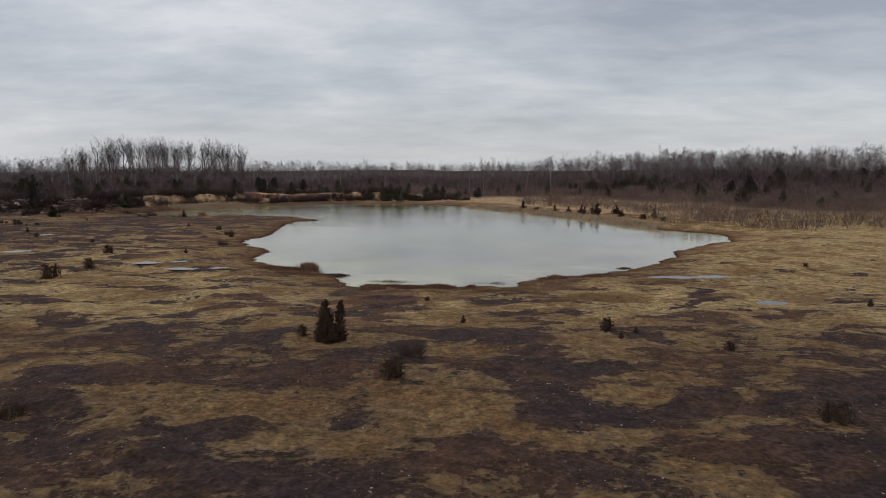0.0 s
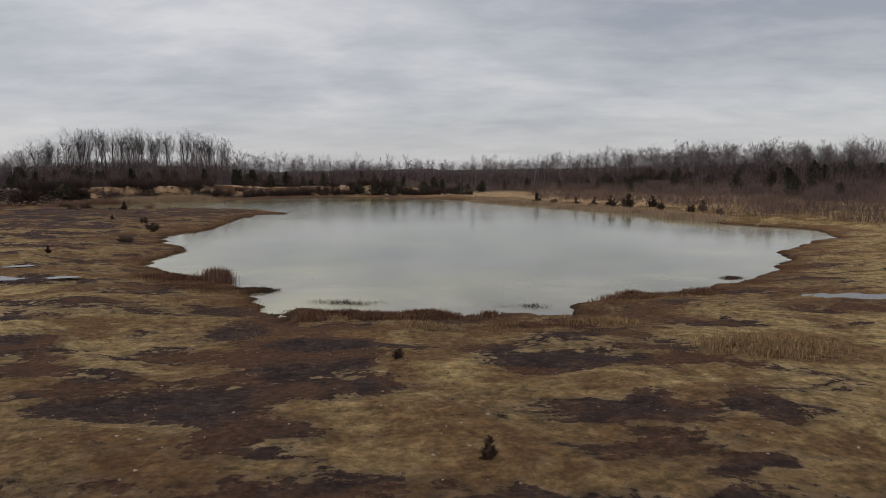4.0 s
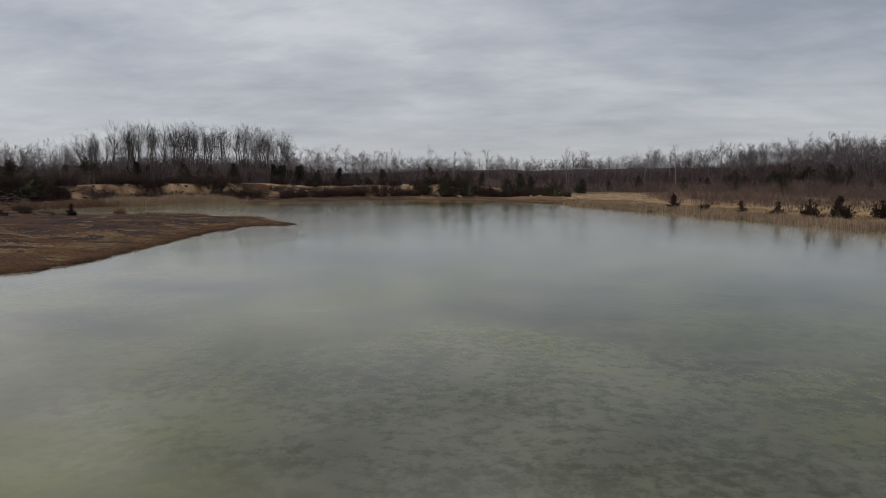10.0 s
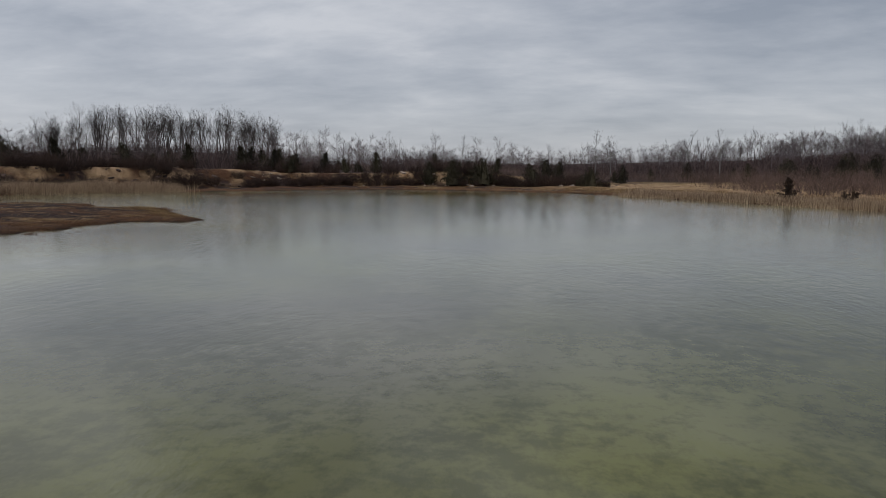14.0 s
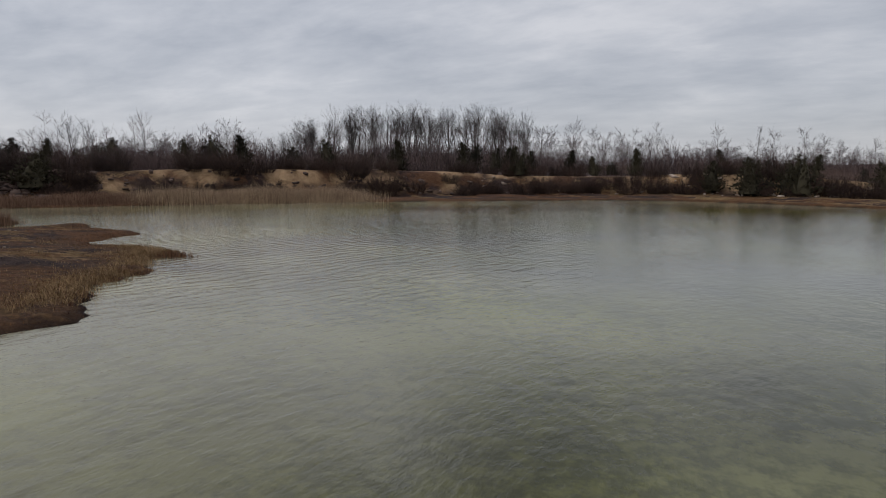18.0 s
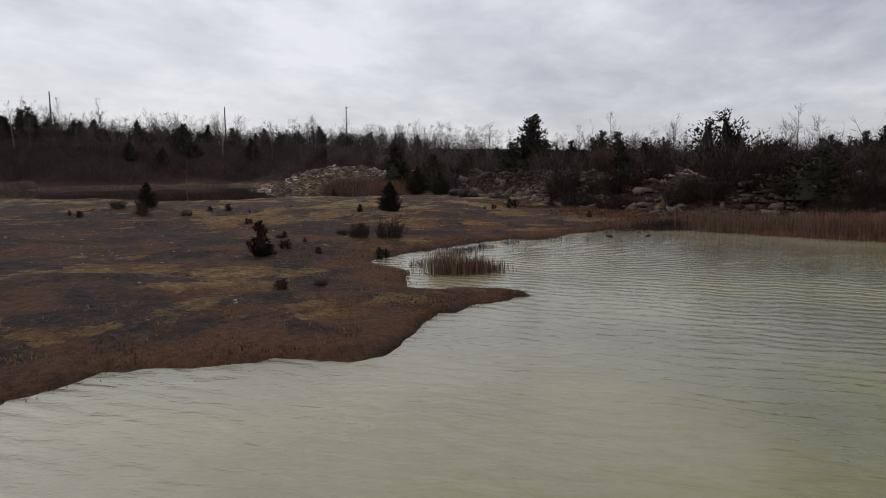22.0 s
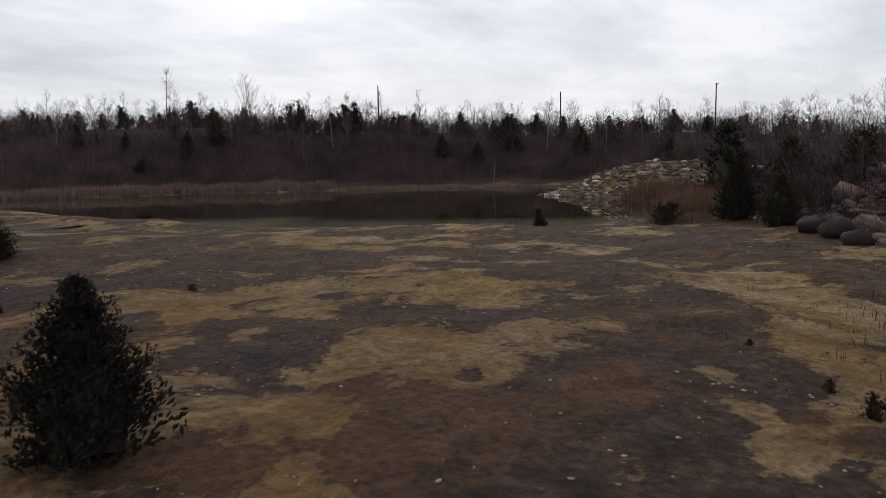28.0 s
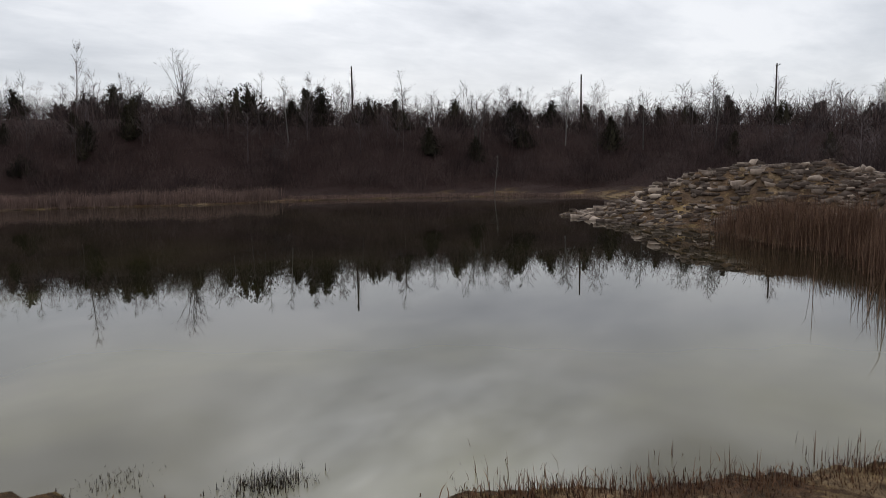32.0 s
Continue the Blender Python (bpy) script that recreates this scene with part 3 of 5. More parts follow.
TAN_POND = [(-78.8, 94.1, 3.0, 1.3, 137), (-82.9, 94.0, 1.3, 1.0, 120), (-79.6, 100.2, 2.4, 0.9, 133), (-78.0, 97.5, 1.1, 1.1, 146), (-74.6, 96.4, 0.9, 0.6, 139), (-74.6, 100.3, 0.5, 0.4, 138),
      (-80.8, 102.7, 0.8, 1.0, 139), (-87.4, 99.2, 0.6, 0.5, 121), (-78.9, 101.8, 1.8, 0.4, 135), (-86.8, 101.4, 0.7, 0.8, 128)]
MATS = [(DARK_SOUTH, -1), (TAN_SOUTH, 1), (DARK_MIDDLE, -1), (TAN_MIDDLE, 1), (DARK_SHORE, -1), (TAN_SHORE, 1), (DARK_SPIT, -1), (TAN_SPIT, 1), (DARK_WEST, -1), (TAN_WEST, 1), (DARK_POND, -1), (TAN_POND, 1)]


def ellipse(x, y, e):
    a = radians(e[4])
    u = ((x - e[0]) * math.cos(a) + (y - e[1]) * math.sin(a)) / e[2]
    v = (-(x - e[0]) * math.sin(a) + (y - e[1]) * math.cos(a)) / e[3]
    return np.sqrt(u * u + v * v)


def plateau(x, y, db):
    """Height of the land outside the quarry floor."""
    h = 2.4 - 1.35 * smooth(-22, 8, x) * smooth(60, 120, y) + 0.35 * wavy(x, y, 40, 5)
    sw = -(x + 100) * 0.72 - (y - 50) * 0.69
    h = h + (7.4 + 1.8 * smooth(20, -30, y) - 1.6 * smooth(25, 70, y)) * smooth(14, 62, sw)
    h = h + 5.0 * np.exp(-(((x + 108) / 46) ** 2 + ((y - 262) / 26) ** 2))
    h = h + 5.5 * smooth(70, 190, x + 0.35 * (y - 100)) * smooth(-20, 60, y) + 1.5 * smooth(200, 420, y)
    h = h + 3.2 * smooth(0, -140, y) * smooth(-120, -20, x)
    return h


def terrain(x, y):
    """Height and the zones of the ground at x, y."""
    x, y = np.asarray(x, float), np.asarray(y, float)
    ragged = 0.32 * wavy(x, y, 5.0, 11) + 0.22 * wavy(x, y, 1.6, 12, 2)
    d1, d2 = signed(POND, x, y) + ragged - 0.15, signed(POND2, x, y) + 0.8 * ragged
    for e in ISLETS:
        d1 = np.maximum(d1, 0.45 * (1 - ellipse(x, y, e)) + 0.95 * ragged - 0.1)
    db = signed(BASIN, x, y) + 1.1 * wavy(x, y, 14, 13)
    floor = 0.42 + 0.75 * smooth(46, 17, y) * smooth(-60, -5, x) - 0.14 * smooth(-30, -50, x) * smooth(60, 90, y) + 0.14 * wavy(x, y, 17, 14) + 0.10 * wavy(x, y, 6.5, 18, 2) + 0.035 * wavy(x, y, 2.2, 15)
    floor = floor - 0.12 * smooth(-68, -82, x) * smooth(60, 80, y)
    for e in PUDDLES:
        floor = floor - 0.10 * (1 - smooth(0.3, 1.5, ellipse(x, y, e)))
    z = floor
    for d, level, wide in ((d1, LEVEL, 7.0), (d2, LEVEL2, 6.0)):
        lip = level + 0.13 * smooth(0.0, 0.35, d) + 0.02 * np.clip(d, 0, 9)
        bed = level + np.maximum(d * 0.12, -1.3) - 0.03
        edge = np.where(d > 0, lip, bed)
        z = np.where(d > wide, z, edge + (z - edge) * smooth(0.3, wide, d))
    steep = 3.5 + 13.0 * smooth(0, 30, -(x + 100) * 0.72 - (y - 50) * 0.69) + 8.0 * smooth(-22, 10, x) * smooth(40, 80, y)
    out = smooth(0, 1, db / steep)
    z = z + (plateau(x, y, db) - z) * out
    mound = ellipse(x, y, (-135.5, 76.0, 16.0, 9.5, 105))
    z = np.maximum(z, -1.0 + 4.3 * (1 - smooth(0.15, 1.05, mound)) + 0.35 * wavy(x, y, 3.0, 16) * (mound < 1.1))
    shore = np.minimum(d1, d2)
    return z, shore, db, mound


def build_mesh(name, verts, faces, mats=(), smooth_shade=False):
    """A mesh from arrays of corners; faces of three or four corners each."""
    me = bpy.data.meshes.new(name)
    verts, faces = np.asarray(verts, np.float32), np.asarray(faces, np.int32)
    k = faces.shape[1]
    me.vertices.add(len(verts))
    me.vertices.foreach_set("co", verts.ravel())
    me.loops.add(faces.size)
    me.loops.foreach_set("vertex_index", faces.ravel())
    me.polygons.add(len(faces))
    me.polygons.foreach_set("loop_start", np.arange(0, faces.size, k, dtype=np.int32))
    me.polygons.foreach_set("loop_total", np.full(len(faces), k, np.int32))
    if smooth_shade:
        me.polygons.foreach_set("use_smooth", np.ones(len(faces), bool))
    for m in mats:
        me.materials.append(m)
    me.update(calc_edges=True)
    return me


def axis(a, b, step, reach):
    """Even steps from a to b, then wider and wider ones out to reach."""
    mid = np.arange(a, b + step / 2, step)
    out, s, v = [], step, 0.0
    while v < reach:
        s *= 1.14
        v += s
        out.append(v)
    out = np.array(out)
    return np.concatenate([a - out[::-1], mid, mid[-1] + out])


FIELDS = {}


def sample(key, x, y):
    """A field of the built ground at x, y."""
    x, y, xs, ys, g = np.asarray(x, float), np.asarray(y, float), FIELDS["xs"], FIELDS["ys"], FIELDS[key]
    i = np.clip(np.searchsorted(xs, x) - 1, 0, len(xs) - 2)
    j = np.clip(np.searchsorted(ys, y) - 1, 0, len(ys) - 2)
    u, v = (x - xs[i]) / (xs[i + 1] - xs[i]), (y - ys[j]) / (ys[j + 1] - ys[j])
    return (g[j, i] * (1 - u) + g[j, i + 1] * u) * (1 - v) + (g[j + 1, i] * (1 - u) + g[j + 1, i + 1] * u) * v


def make_ground():
    xs, ys = axis(-108, 38, 0.42, 2600), axis(8, 168, 0.42, 2600)
    X, Y = np.meshgrid(xs, ys)
    x, y = X.ravel(), Y.ravel()
    z, shore, db, mound = terrain(x, y)
    n, m = len(xs), len(ys)
    FIELDS.update(xs=xs, ys=ys, z=z.reshape(m, n), basin=signed(BASIN, x, y).reshape(m, n), pond=signed(POND, x, y).reshape(m, n), pond2=signed(POND2, x, y).reshape(m, n), shore=shore.reshape(m, n))
    i = (np.arange(m - 1)[:, None] * n + np.arange(n - 1)).ravel()
    me = build_mesh("ground", np.stack([x, y, z], 1), np.stack([i, i + 1, i + n + 1, i + n], 1), [M_GROUND], True)
    patch = np.zeros_like(x)
    wx, wy = 0.55 * wavy(x, y, 2.6, 91), 0.55 * wavy(x, y, 2.6, 92)
    for mats, sign in MATS:
        for e in mats:
            k = 1 - smooth(0.6, 1.35, ellipse(x + wx, y + wy, e))
            patch = patch * (1 - k) + sign * 0.13 * k
    patch -= 0.065 * smooth(-24, -40, x) * smooth(60, 80, y)
    patch -= 0.05 * smooth(-22, -27, x) * smooth(-56, -48, x) * smooth(90, 98, y)
    patch += 0.035 * smooth(-58, -62, x) * smooth(-76, -70, x) * smooth(96, 102, y)
    patch += 0.08 * smooth(8, 32, x) + 0.045 * smooth(28, 44, y) * smooth(-40, -20, x) * (1 - smooth(50, 70, y) * smooth(0, -20, x)) - 0.04 * smooth(30, 14, y)
    near_top = smooth(0.2, 2.0, db)
    sand = near_top * (1 - smooth(5, 11, db + 2 * wavy(x, y, 9, 21))) * smooth(-80, -50, x) * smooth(110, 140, y) * (1 - smooth(20, 40, x)) * smooth(-0.25, 0.35, wavy(x, y, 6, 22) + 0.3 * wavy(x, y, 1.5, 23))
    sand = np.maximum(sand, 0.22 * (1 - smooth(0.75, 1.05, mound)) * (mound < 1.1))
    sand = np.maximum(sand, 0.7 * smooth(3, 7, shore) * smooth(-8, 4, x) * smooth(112, 125, y) * (1 - smooth(2, 9, db)))
    for e in ((-73, 189, 9, 4, 10), (-42, 196, 10, 3, 0), (-55, 176, 6, 3, 30), (30, 190, 14, 4, 0), (41, 229, 22, 6, 170), (84, 217, 24, 6, 158), (116, 202, 20, 6, 150)):
        sand = np.maximum(sand, 0.9 * (1 - smooth(0.6, 1.1, ellipse(x, y, e) + 0.2 * wavy(x, y, 4, 24))))
    straw = smooth(27, 37, y + 2.5 * wavy(x, y, 9, 25)) * smooth(-48, -30, x) * (1 - 0.75 * smooth(62, 95, y) * smooth(12, -6, x)) * (0.85 + 0.25 * wavy(x, y, 7, 26))
    straw = straw * (0.25 + 0.75 * smooth(2, 10, FIELDS["pond"].ravel()))
    straw = np.clip(np.maximum(straw, 0.8 * smooth(14, 22, x) * smooth(18, 30, y)), 0, 1)
    litter = smooth(5.0, 11.0, db)
    litter = np.where((x < -61) & (y < 150), smooth(0.2, 1.4, db), litter)
    litter = np.where(-(x + 100) * 0.72 - (y - 50) * 0.69 > 10, np.maximum(smooth(-2.2, -0.8, db), smooth(0.4, 1.6, FIELDS["pond2"].ravel())), litter) * (1 - 0.25 * smooth(1.15, 0.95, mound))
    for key, val in (("patch", patch), ("shore", np.clip(shore, -3, 30)), ("sand", np.clip(sand, 0, 1)), ("litter", litter), ("straw", straw), ("near_pond", np.clip(FIELDS["pond"].ravel(), 0, 30))):
        a = me.attributes.new(key, "FLOAT", "POINT")
        a.data.foreach_set("value", val.astype(np.float32))
    ob = new("ground", me)
    tagged(ob, "quarry floor with dark moss, tan grass mats and stone chips", "ground", kind="structure")
    return ob


make_ground()


def sheet(name, outline, z, mat, label):
    """A level sheet of water that its banks cut to shape."""
    p = np.asarray(outline, float)
    bm = bmesh.new()
    bm.faces.new([bm.verts.new((a, b, z)) for a, b in p])
    bmesh.ops.triangulate(bm, faces=bm.faces[:])
    bm.normal_update()
    for f in bm.faces:
        if f.normal.z < 0:
            f.normal_flip()
    me = bpy.data.meshes.new(name)
    bm.to_mesh(me)
    bm.free()
    me.materials.append(mat)
    ob = new(name, me)
    return tagged(ob, label, "water", kind="structure")


def water_sheet(name, outline, z, mat, label, reach, bias=0.0):
    """Water as a grid of cells kept where the outline is near, so that the banks give it its edge."""
    a, b = outline.min(0) - reach - 1, outline.max(0) + reach + 1
    xs, ys = np.arange(a[0], b[0], 1.0), np.arange(a[1], b[1], 1.0)
    X, Y = np.meshgrid(xs, ys)
    d = signed(outline, X.ravel() + 0.5, Y.ravel() + 0.5).reshape(X.shape)
    n = len(xs)
    j, i = np.nonzero(d[:-1, :-1] < reach)
    k = j * n + i
    faces = np.stack([k, k + 1, k + n + 1, k + n], 1)
    used, inv = np.unique(faces, return_inverse=True)
    v = np.stack([X.ravel(), Y.ravel(), np.full(X.size, z)], 1)[used]
    me = build_mesh(name, v, inv.reshape(faces.shape), [mat], True)
    # bias counts the far side as deeper, keeping the pale tone near
    me.attributes.new("depth", "FLOAT", "POINT").data.foreach_set("value", (np.maximum(-signed(outline, v[:, 0], v[:, 1]), 0) + bias * np.maximum(-96 - v[:, 0], 0) + bias * np.maximum(70 - v[:, 1], 0)).astype(np.float32))
    bed = 0.12 + 0.45 * smooth(56, 74, v[:, 1]) * smooth(-34, -22, v[:, 0])
    bed = np.maximum(bed, 0.95 * smooth(-1, 6, v[:, 0] + 0.187 * (v[:, 1] - 45) + 2.5 * wavy(v[:, 0], v[:, 1], 12, 96)) * smooth(44, 50, v[:, 1]))
    for e in WEED_BEDS:
        bed = np.maximum(bed, 1 - smooth(0.6, 1.2, ellipse(v[:, 0], v[:, 1], e) + 0.25 * wavy(v[:, 0], v[:, 1], 9, 95)))
    me.attributes.new("weed", "FLOAT", "POINT").data.foreach_set("value", bed.astype(np.float32))
    ob = new(name, me)
    return tagged(ob, label, "water", kind="structure")


# pondweed on the bed: x, y, half lengths, turn
WEED_BEDS = [(9, 77, 13, 17, 0), (-13, 108, 17, 12, 0), (6, 106, 18, 16, 0), (0, 93, 16, 11, 0), (-17, 119, 7, 7, 0), (2, 66, 13, 6, 0), (-9, 88, 9, 7, 0), (-22, 127, 8, 6, 0)]
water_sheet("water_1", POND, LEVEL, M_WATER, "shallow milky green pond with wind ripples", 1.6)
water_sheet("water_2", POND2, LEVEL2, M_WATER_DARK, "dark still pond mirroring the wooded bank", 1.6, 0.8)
for e in PUDDLES:
    zc = float(terrain(np.array([e[0]]), np.array([e[1]]))[0][0]) + 0.026
    ang = np.linspace(0, math.tau, 28, endpoint=False)
    r = 1.7 + 0.16 * np.sin(3 * ang + e[0]) + 0.1 * np.sin(5 * ang + e[1])
    u, v, a = e[2] * r * np.cos(ang), e[3] * r * np.sin(ang), radians(e[4])
    sheet("puddle", np.stack([e[0] + u * math.cos(a) - v * math.sin(a), e[1] + u * math.sin(a) + v * math.cos(a)], 1), zc, M_PUDDLE, "shallow rain puddle lying on the quarry floor")


# ---- plants: shapes ----
def height(x, y):
    return float(sample("z", x, y))


def heights(p):
    return sample("z", p[:, 0], p[:, 1])


class Shape:
    """Corners and triangles gathered piece by piece."""

    def __init__(self):
        self.v, self.f, self.n = [], [], 0

    def add(self, v, f):
        self.v.append(np.asarray(v, float))
        self.f.append(np.asarray(f, int) + self.n)
        self.n += len(v)

    def arrays(self):
        return np.concatenate(self.v), np.concatenate(self.f)

    def tube(self, pts, radii, sides):
        pts, k = np.asarray(pts, float), len(pts)
        t = np.gradient(pts, axis=0)
        t /= np.linalg.norm(t, axis=1)[:, None] + 1e-9
        ref = np.where(np.abs(t[:, 2:3]) > 0.9, np.array([[1.0, 0, 0]]), np.array([[0, 0, 1.0]]))
        a = np.cross(t, ref)
        a /= np.linalg.norm(a, axis=1)[:, None] + 1e-9
        b = np.cross(t, a)
        ang = np.linspace(0, math.tau, sides, endpoint=False)
        ring = a[:, None] * np.cos(ang)[None, :, None] + b[:, None] * np.sin(ang)[None, :, None]
        v = (pts[:, None] + ring * np.asarray(radii)[:, None, None]).reshape(-1, 3)
        f = []
        for i in range(k - 1):
            for j in range(sides):
                p, q = i * sides + j, i * sides + (j + 1) % sides
                f += [(p, q, q + sides), (p, q + sides, p + sides)]
        self.add(v, f)

    def blade(self, base, tip, width, side):
        """A thin leaf of two triangles, widest in its middle."""
        base, tip, side = np.asarray(base), np.asarray(tip), np.asarray(side)
        m = (base + tip) / 2
        self.add([base, m + side * width / 2, tip, m - side * width / 2], [(0, 1, 2), (0, 2, 3)])


def bend(rng, start, direction, length, steps, wander, lift=0.0):
    p, d, out = np.array(start, float), np.array(direction, float), [np.array(start, float)]
    for _ in range(steps):
        d = d + rng.normal(0, wander, 3) + np.array([0, 0, lift])
        d /= np.linalg.norm(d)
        p = p + d * length / steps
        out.append(p.copy())
    return np.array(out), d


def bare_tree_shapes(seed, h, spread=0.55, stems=1, limbs=16, twigs=5, fine=4, thick=0.017, low=0.3, steep=(0.9, 1.7)):
    """Trunk with limbs, and a crown of fine bare twigs."""
    rng = np.random.default_rng(seed)
    wood, crown = Shape(), Shape()
    for s in range(stems):
        lean = rng.normal(0, 0.05 + 0.12 * (stems > 1), 2)
        hh = h * rng.uniform(0.8, 1.0) if s else h
        path, _ = bend(rng, (0, 0, -0.3), (lean[0], lean[1], 1), hh, 9, 0.035)
        rad = thick * hh * (1 - np.linspace(0, 0.93, 10)) ** 0.9
        rad[0] *= 1.35
        wood.tube(path, rad, 7)
        for i in range(limbs):
            u = rng.uniform(low, 0.95) ** 0.9
            k = min(int(u * 9), 8)
            p0 = path[k] + (path[k + 1] - path[k]) * (u * 9 - k)
            az = rng.uniform(0, math.tau)
            reach = hh * spread * (0.42 * (1.05 - u) + 0.12) * rng.uniform(0.7, 1.3)
            rise = rng.uniform(*steep)
            limb, d = bend(rng, p0, (math.cos(az), math.sin(az), rise), reach * 1.5, 5, 0.13, 0.10)
            r0 = thick * hh * (1 - u) * 0.42 + 0.012
            wood.tube(limb, r0 * np.linspace(1, 0.25, 6), 4)
            for j in range(twigs):
                w = rng.uniform(0.25, 1.0)
                kk = min(int(w * 5), 4)
                q0 = limb[kk] + (limb[kk + 1] - limb[kk]) * (w * 5 - kk)
                dd = d + rng.normal(0, 0.55, 3)
                dd[2] = abs(dd[2]) * 0.8 + 0.25
                tw, td = bend(rng, q0, dd / np.linalg.norm(dd), reach * rng.uniform(0.35, 0.75), 3, 0.14, 0.07)
                crown.tube(tw[[0, 1, 3]], 0.0085 * h / 10 * np.array([1.1, 0.85, 0.4]), 3)
                for g in range(fine):
                    b0 = tw[rng.integers(1, 4)]
                    e = td + rng.normal(0, 0.5, 3)
                    e[2] = abs(e[2]) + 0.2
                    e = e / np.linalg.norm(e) * reach * rng.uniform(0.2, 0.45)
                    crown.blade(b0, b0 + e, 0.010 * h / 10 + 0.003, np.cross(e, rng.normal(0, 1, 3)) / np.linalg.norm(e))
    return wood.arrays(), crown.arrays()


def cedar_shapes(seed, h, width, tops=1, branches=26, sprays=20, full=1.0, leaf=1.0, taper=0.85):
    """A red cedar: short trunk and a ragged crown of upswept plumes set with small sprays."""
    rng = np.random.default_rng(seed)
    wood, crown = Shape(), Shape()
    for s in range(tops):
        hh = h if s == 0 else h * rng.uniform(0.6, 0.92)
        off = np.zeros(3) if s == 0 else np.array([*rng.normal(0, width * 0.2, 2), 0])
        path, _ = bend(rng, off + np.array([0, 0, -0.12]), (0, 0, 1), hh * 0.98, 6, 0.035)
        wood.tube(path, 0.02 * hh * np.linspace(1.2, 0.12, 7), 6)
        core, seg = [], 8
        for r in range(6):
            for a in range(seg):
                k = width * 0.5 * 0.52 / tops ** 0.5 * (1 - r / 5.2) ** taper * rng.uniform(0.78, 1.1)
                c = path[min(r, 5)]
                core.append((c[0] + k * math.cos(a * math.tau / seg), c[1] + k * math.sin(a * math.tau / seg), hh * (0.05 + 0.155 * r) + rng.uniform(-0.03, 0.03) * hh))
        crown.add(core, [t for r in range(5) for a in range(seg) for t in ((r * seg + a, r * seg + (a + 1) % seg, r * seg + seg + (a + 1) % seg), (r * seg + a, r * seg + seg + (a + 1) % seg, r * seg + seg + a))])
        for i in range(branches // tops + 1):
            top = i == 0
            u = 0.62 if top else rng.uniform(0.01, 0.97) ** 1.15
            k = min(int(u * 6), 5)
            p0 = path[k] + (path[k + 1] - path[k]) * (u * 6 - k)
            an = i * 2.4 + rng.uniform(-0.5, 0.5)
            reach = width * 0.5 * (1 - u) ** taper * (0.85 + 0.15 * min(1, 8 * u)) * rng.uniform(0.74, 1.18) + 0.015 * width
            if top:
                line, d = np.array([path[5] * 0.6 + path[4] * 0.4, path[5] * 0.85 + path[4] * 0.15, path[5] * 0.6 + path[6] * 0.4, path[6]]), np.array([0, 0, 1.0])
                reach = width * 0.05
            else:
                line, d = bend(rng, p0, (math.cos(an), math.sin(an), rng.uniform(-0.05, 0.5)), reach * 1.2, 3, 0.10, 0.16)
            for j in range(sprays):
                w = rng.uniform(0.12, 1.0)
                kk = min(int(w * 3), 2)
                q = line[kk] + (line[kk + 1] - line[kk]) * (w * 3 - kk)
                q = q + rng.normal(0, (0.15 * reach * (1.15 - 0.85 * w) + 0.012 * h) * full, 3)
                size = leaf * (0.05 * h ** 0.65 + 0.035) * rng.uniform(0.7, 1.5) * (1.25 - 0.5 * w) * (1.15 - 0.75 * max(0, q[2] / hh))
                e = d * 0.8 + np.array([0, 0, 0.45]) + rng.normal(0, 0.45, 3)
                e /= np.linalg.norm(e)
                side = np.cross(e, rng.normal(0, 1, 3))
                side /= np.linalg.norm(side) + 1e-9
                crown.blade(q - e * size * 0.6, q + e * size, size * 0.6, side)
                crown.blade(q - e * size * 0.4, q + e * size * 0.8 + side * size * 0.3, size * 0.5, np.cross(e, side))
    return wood.arrays(), crown.arrays()


def far_tree_shapes(seed, h, stems=2, limbs=15, twigs=7, wide=0.021):
    """A small leafless tree of thin strips, for woods seen from far away."""
    rng = np.random.default_rng(seed)
    s = Shape()
    for k in range(stems):
        lean = rng.normal(0, 0.12, 2)
        hh = h * rng.uniform(0.75, 1.0)
        path, _ = bend(rng, (rng.normal(0, 0.5), rng.normal(0, 0.5), -0.3), (lean[0], lean[1], 1), hh, 3, 0.06)
        s.tube(path, 0.0065 * hh * np.array([1.2, 0.85, 0.5, 0.12]), 3)
        for i in range(limbs):
            u = rng.uniform(0.22, 0.9)
            kk = min(int(u * 3), 2)
            p0 = path[kk] + (path[kk + 1] - path[kk]) * (u * 3 - kk)
            an = rng.uniform(0, math.tau)
            d = np.array([math.cos(an), math.sin(an), rng.uniform(0.45, 1.5)])
            d = d / np.linalg.norm(d) * hh * (0.32 - 0.20 * u) * rng.uniform(0.75, 1.2)
            side = np.cross(d, rng.normal(0, 1, 3))
            s.blade(p0, p0 + d, wide * 2.2, side / (np.linalg.norm(side) + 1e-9))
            for j in range(twigs):
                b = p0 + d * rng.uniform(0.3, 1.0)
                e = d + rng.normal(0, 0.45, 3) * np.linalg.norm(d)
                e[2] = abs(e[2])
                e *= rng.uniform(0.35, 0.65)
                side = np.cross(e, rng.normal(0, 1, 3))
                s.blade(b, b + e, wide * 1.6, side / (np.linalg.norm(side) + 1e-9))
    return s.arrays()


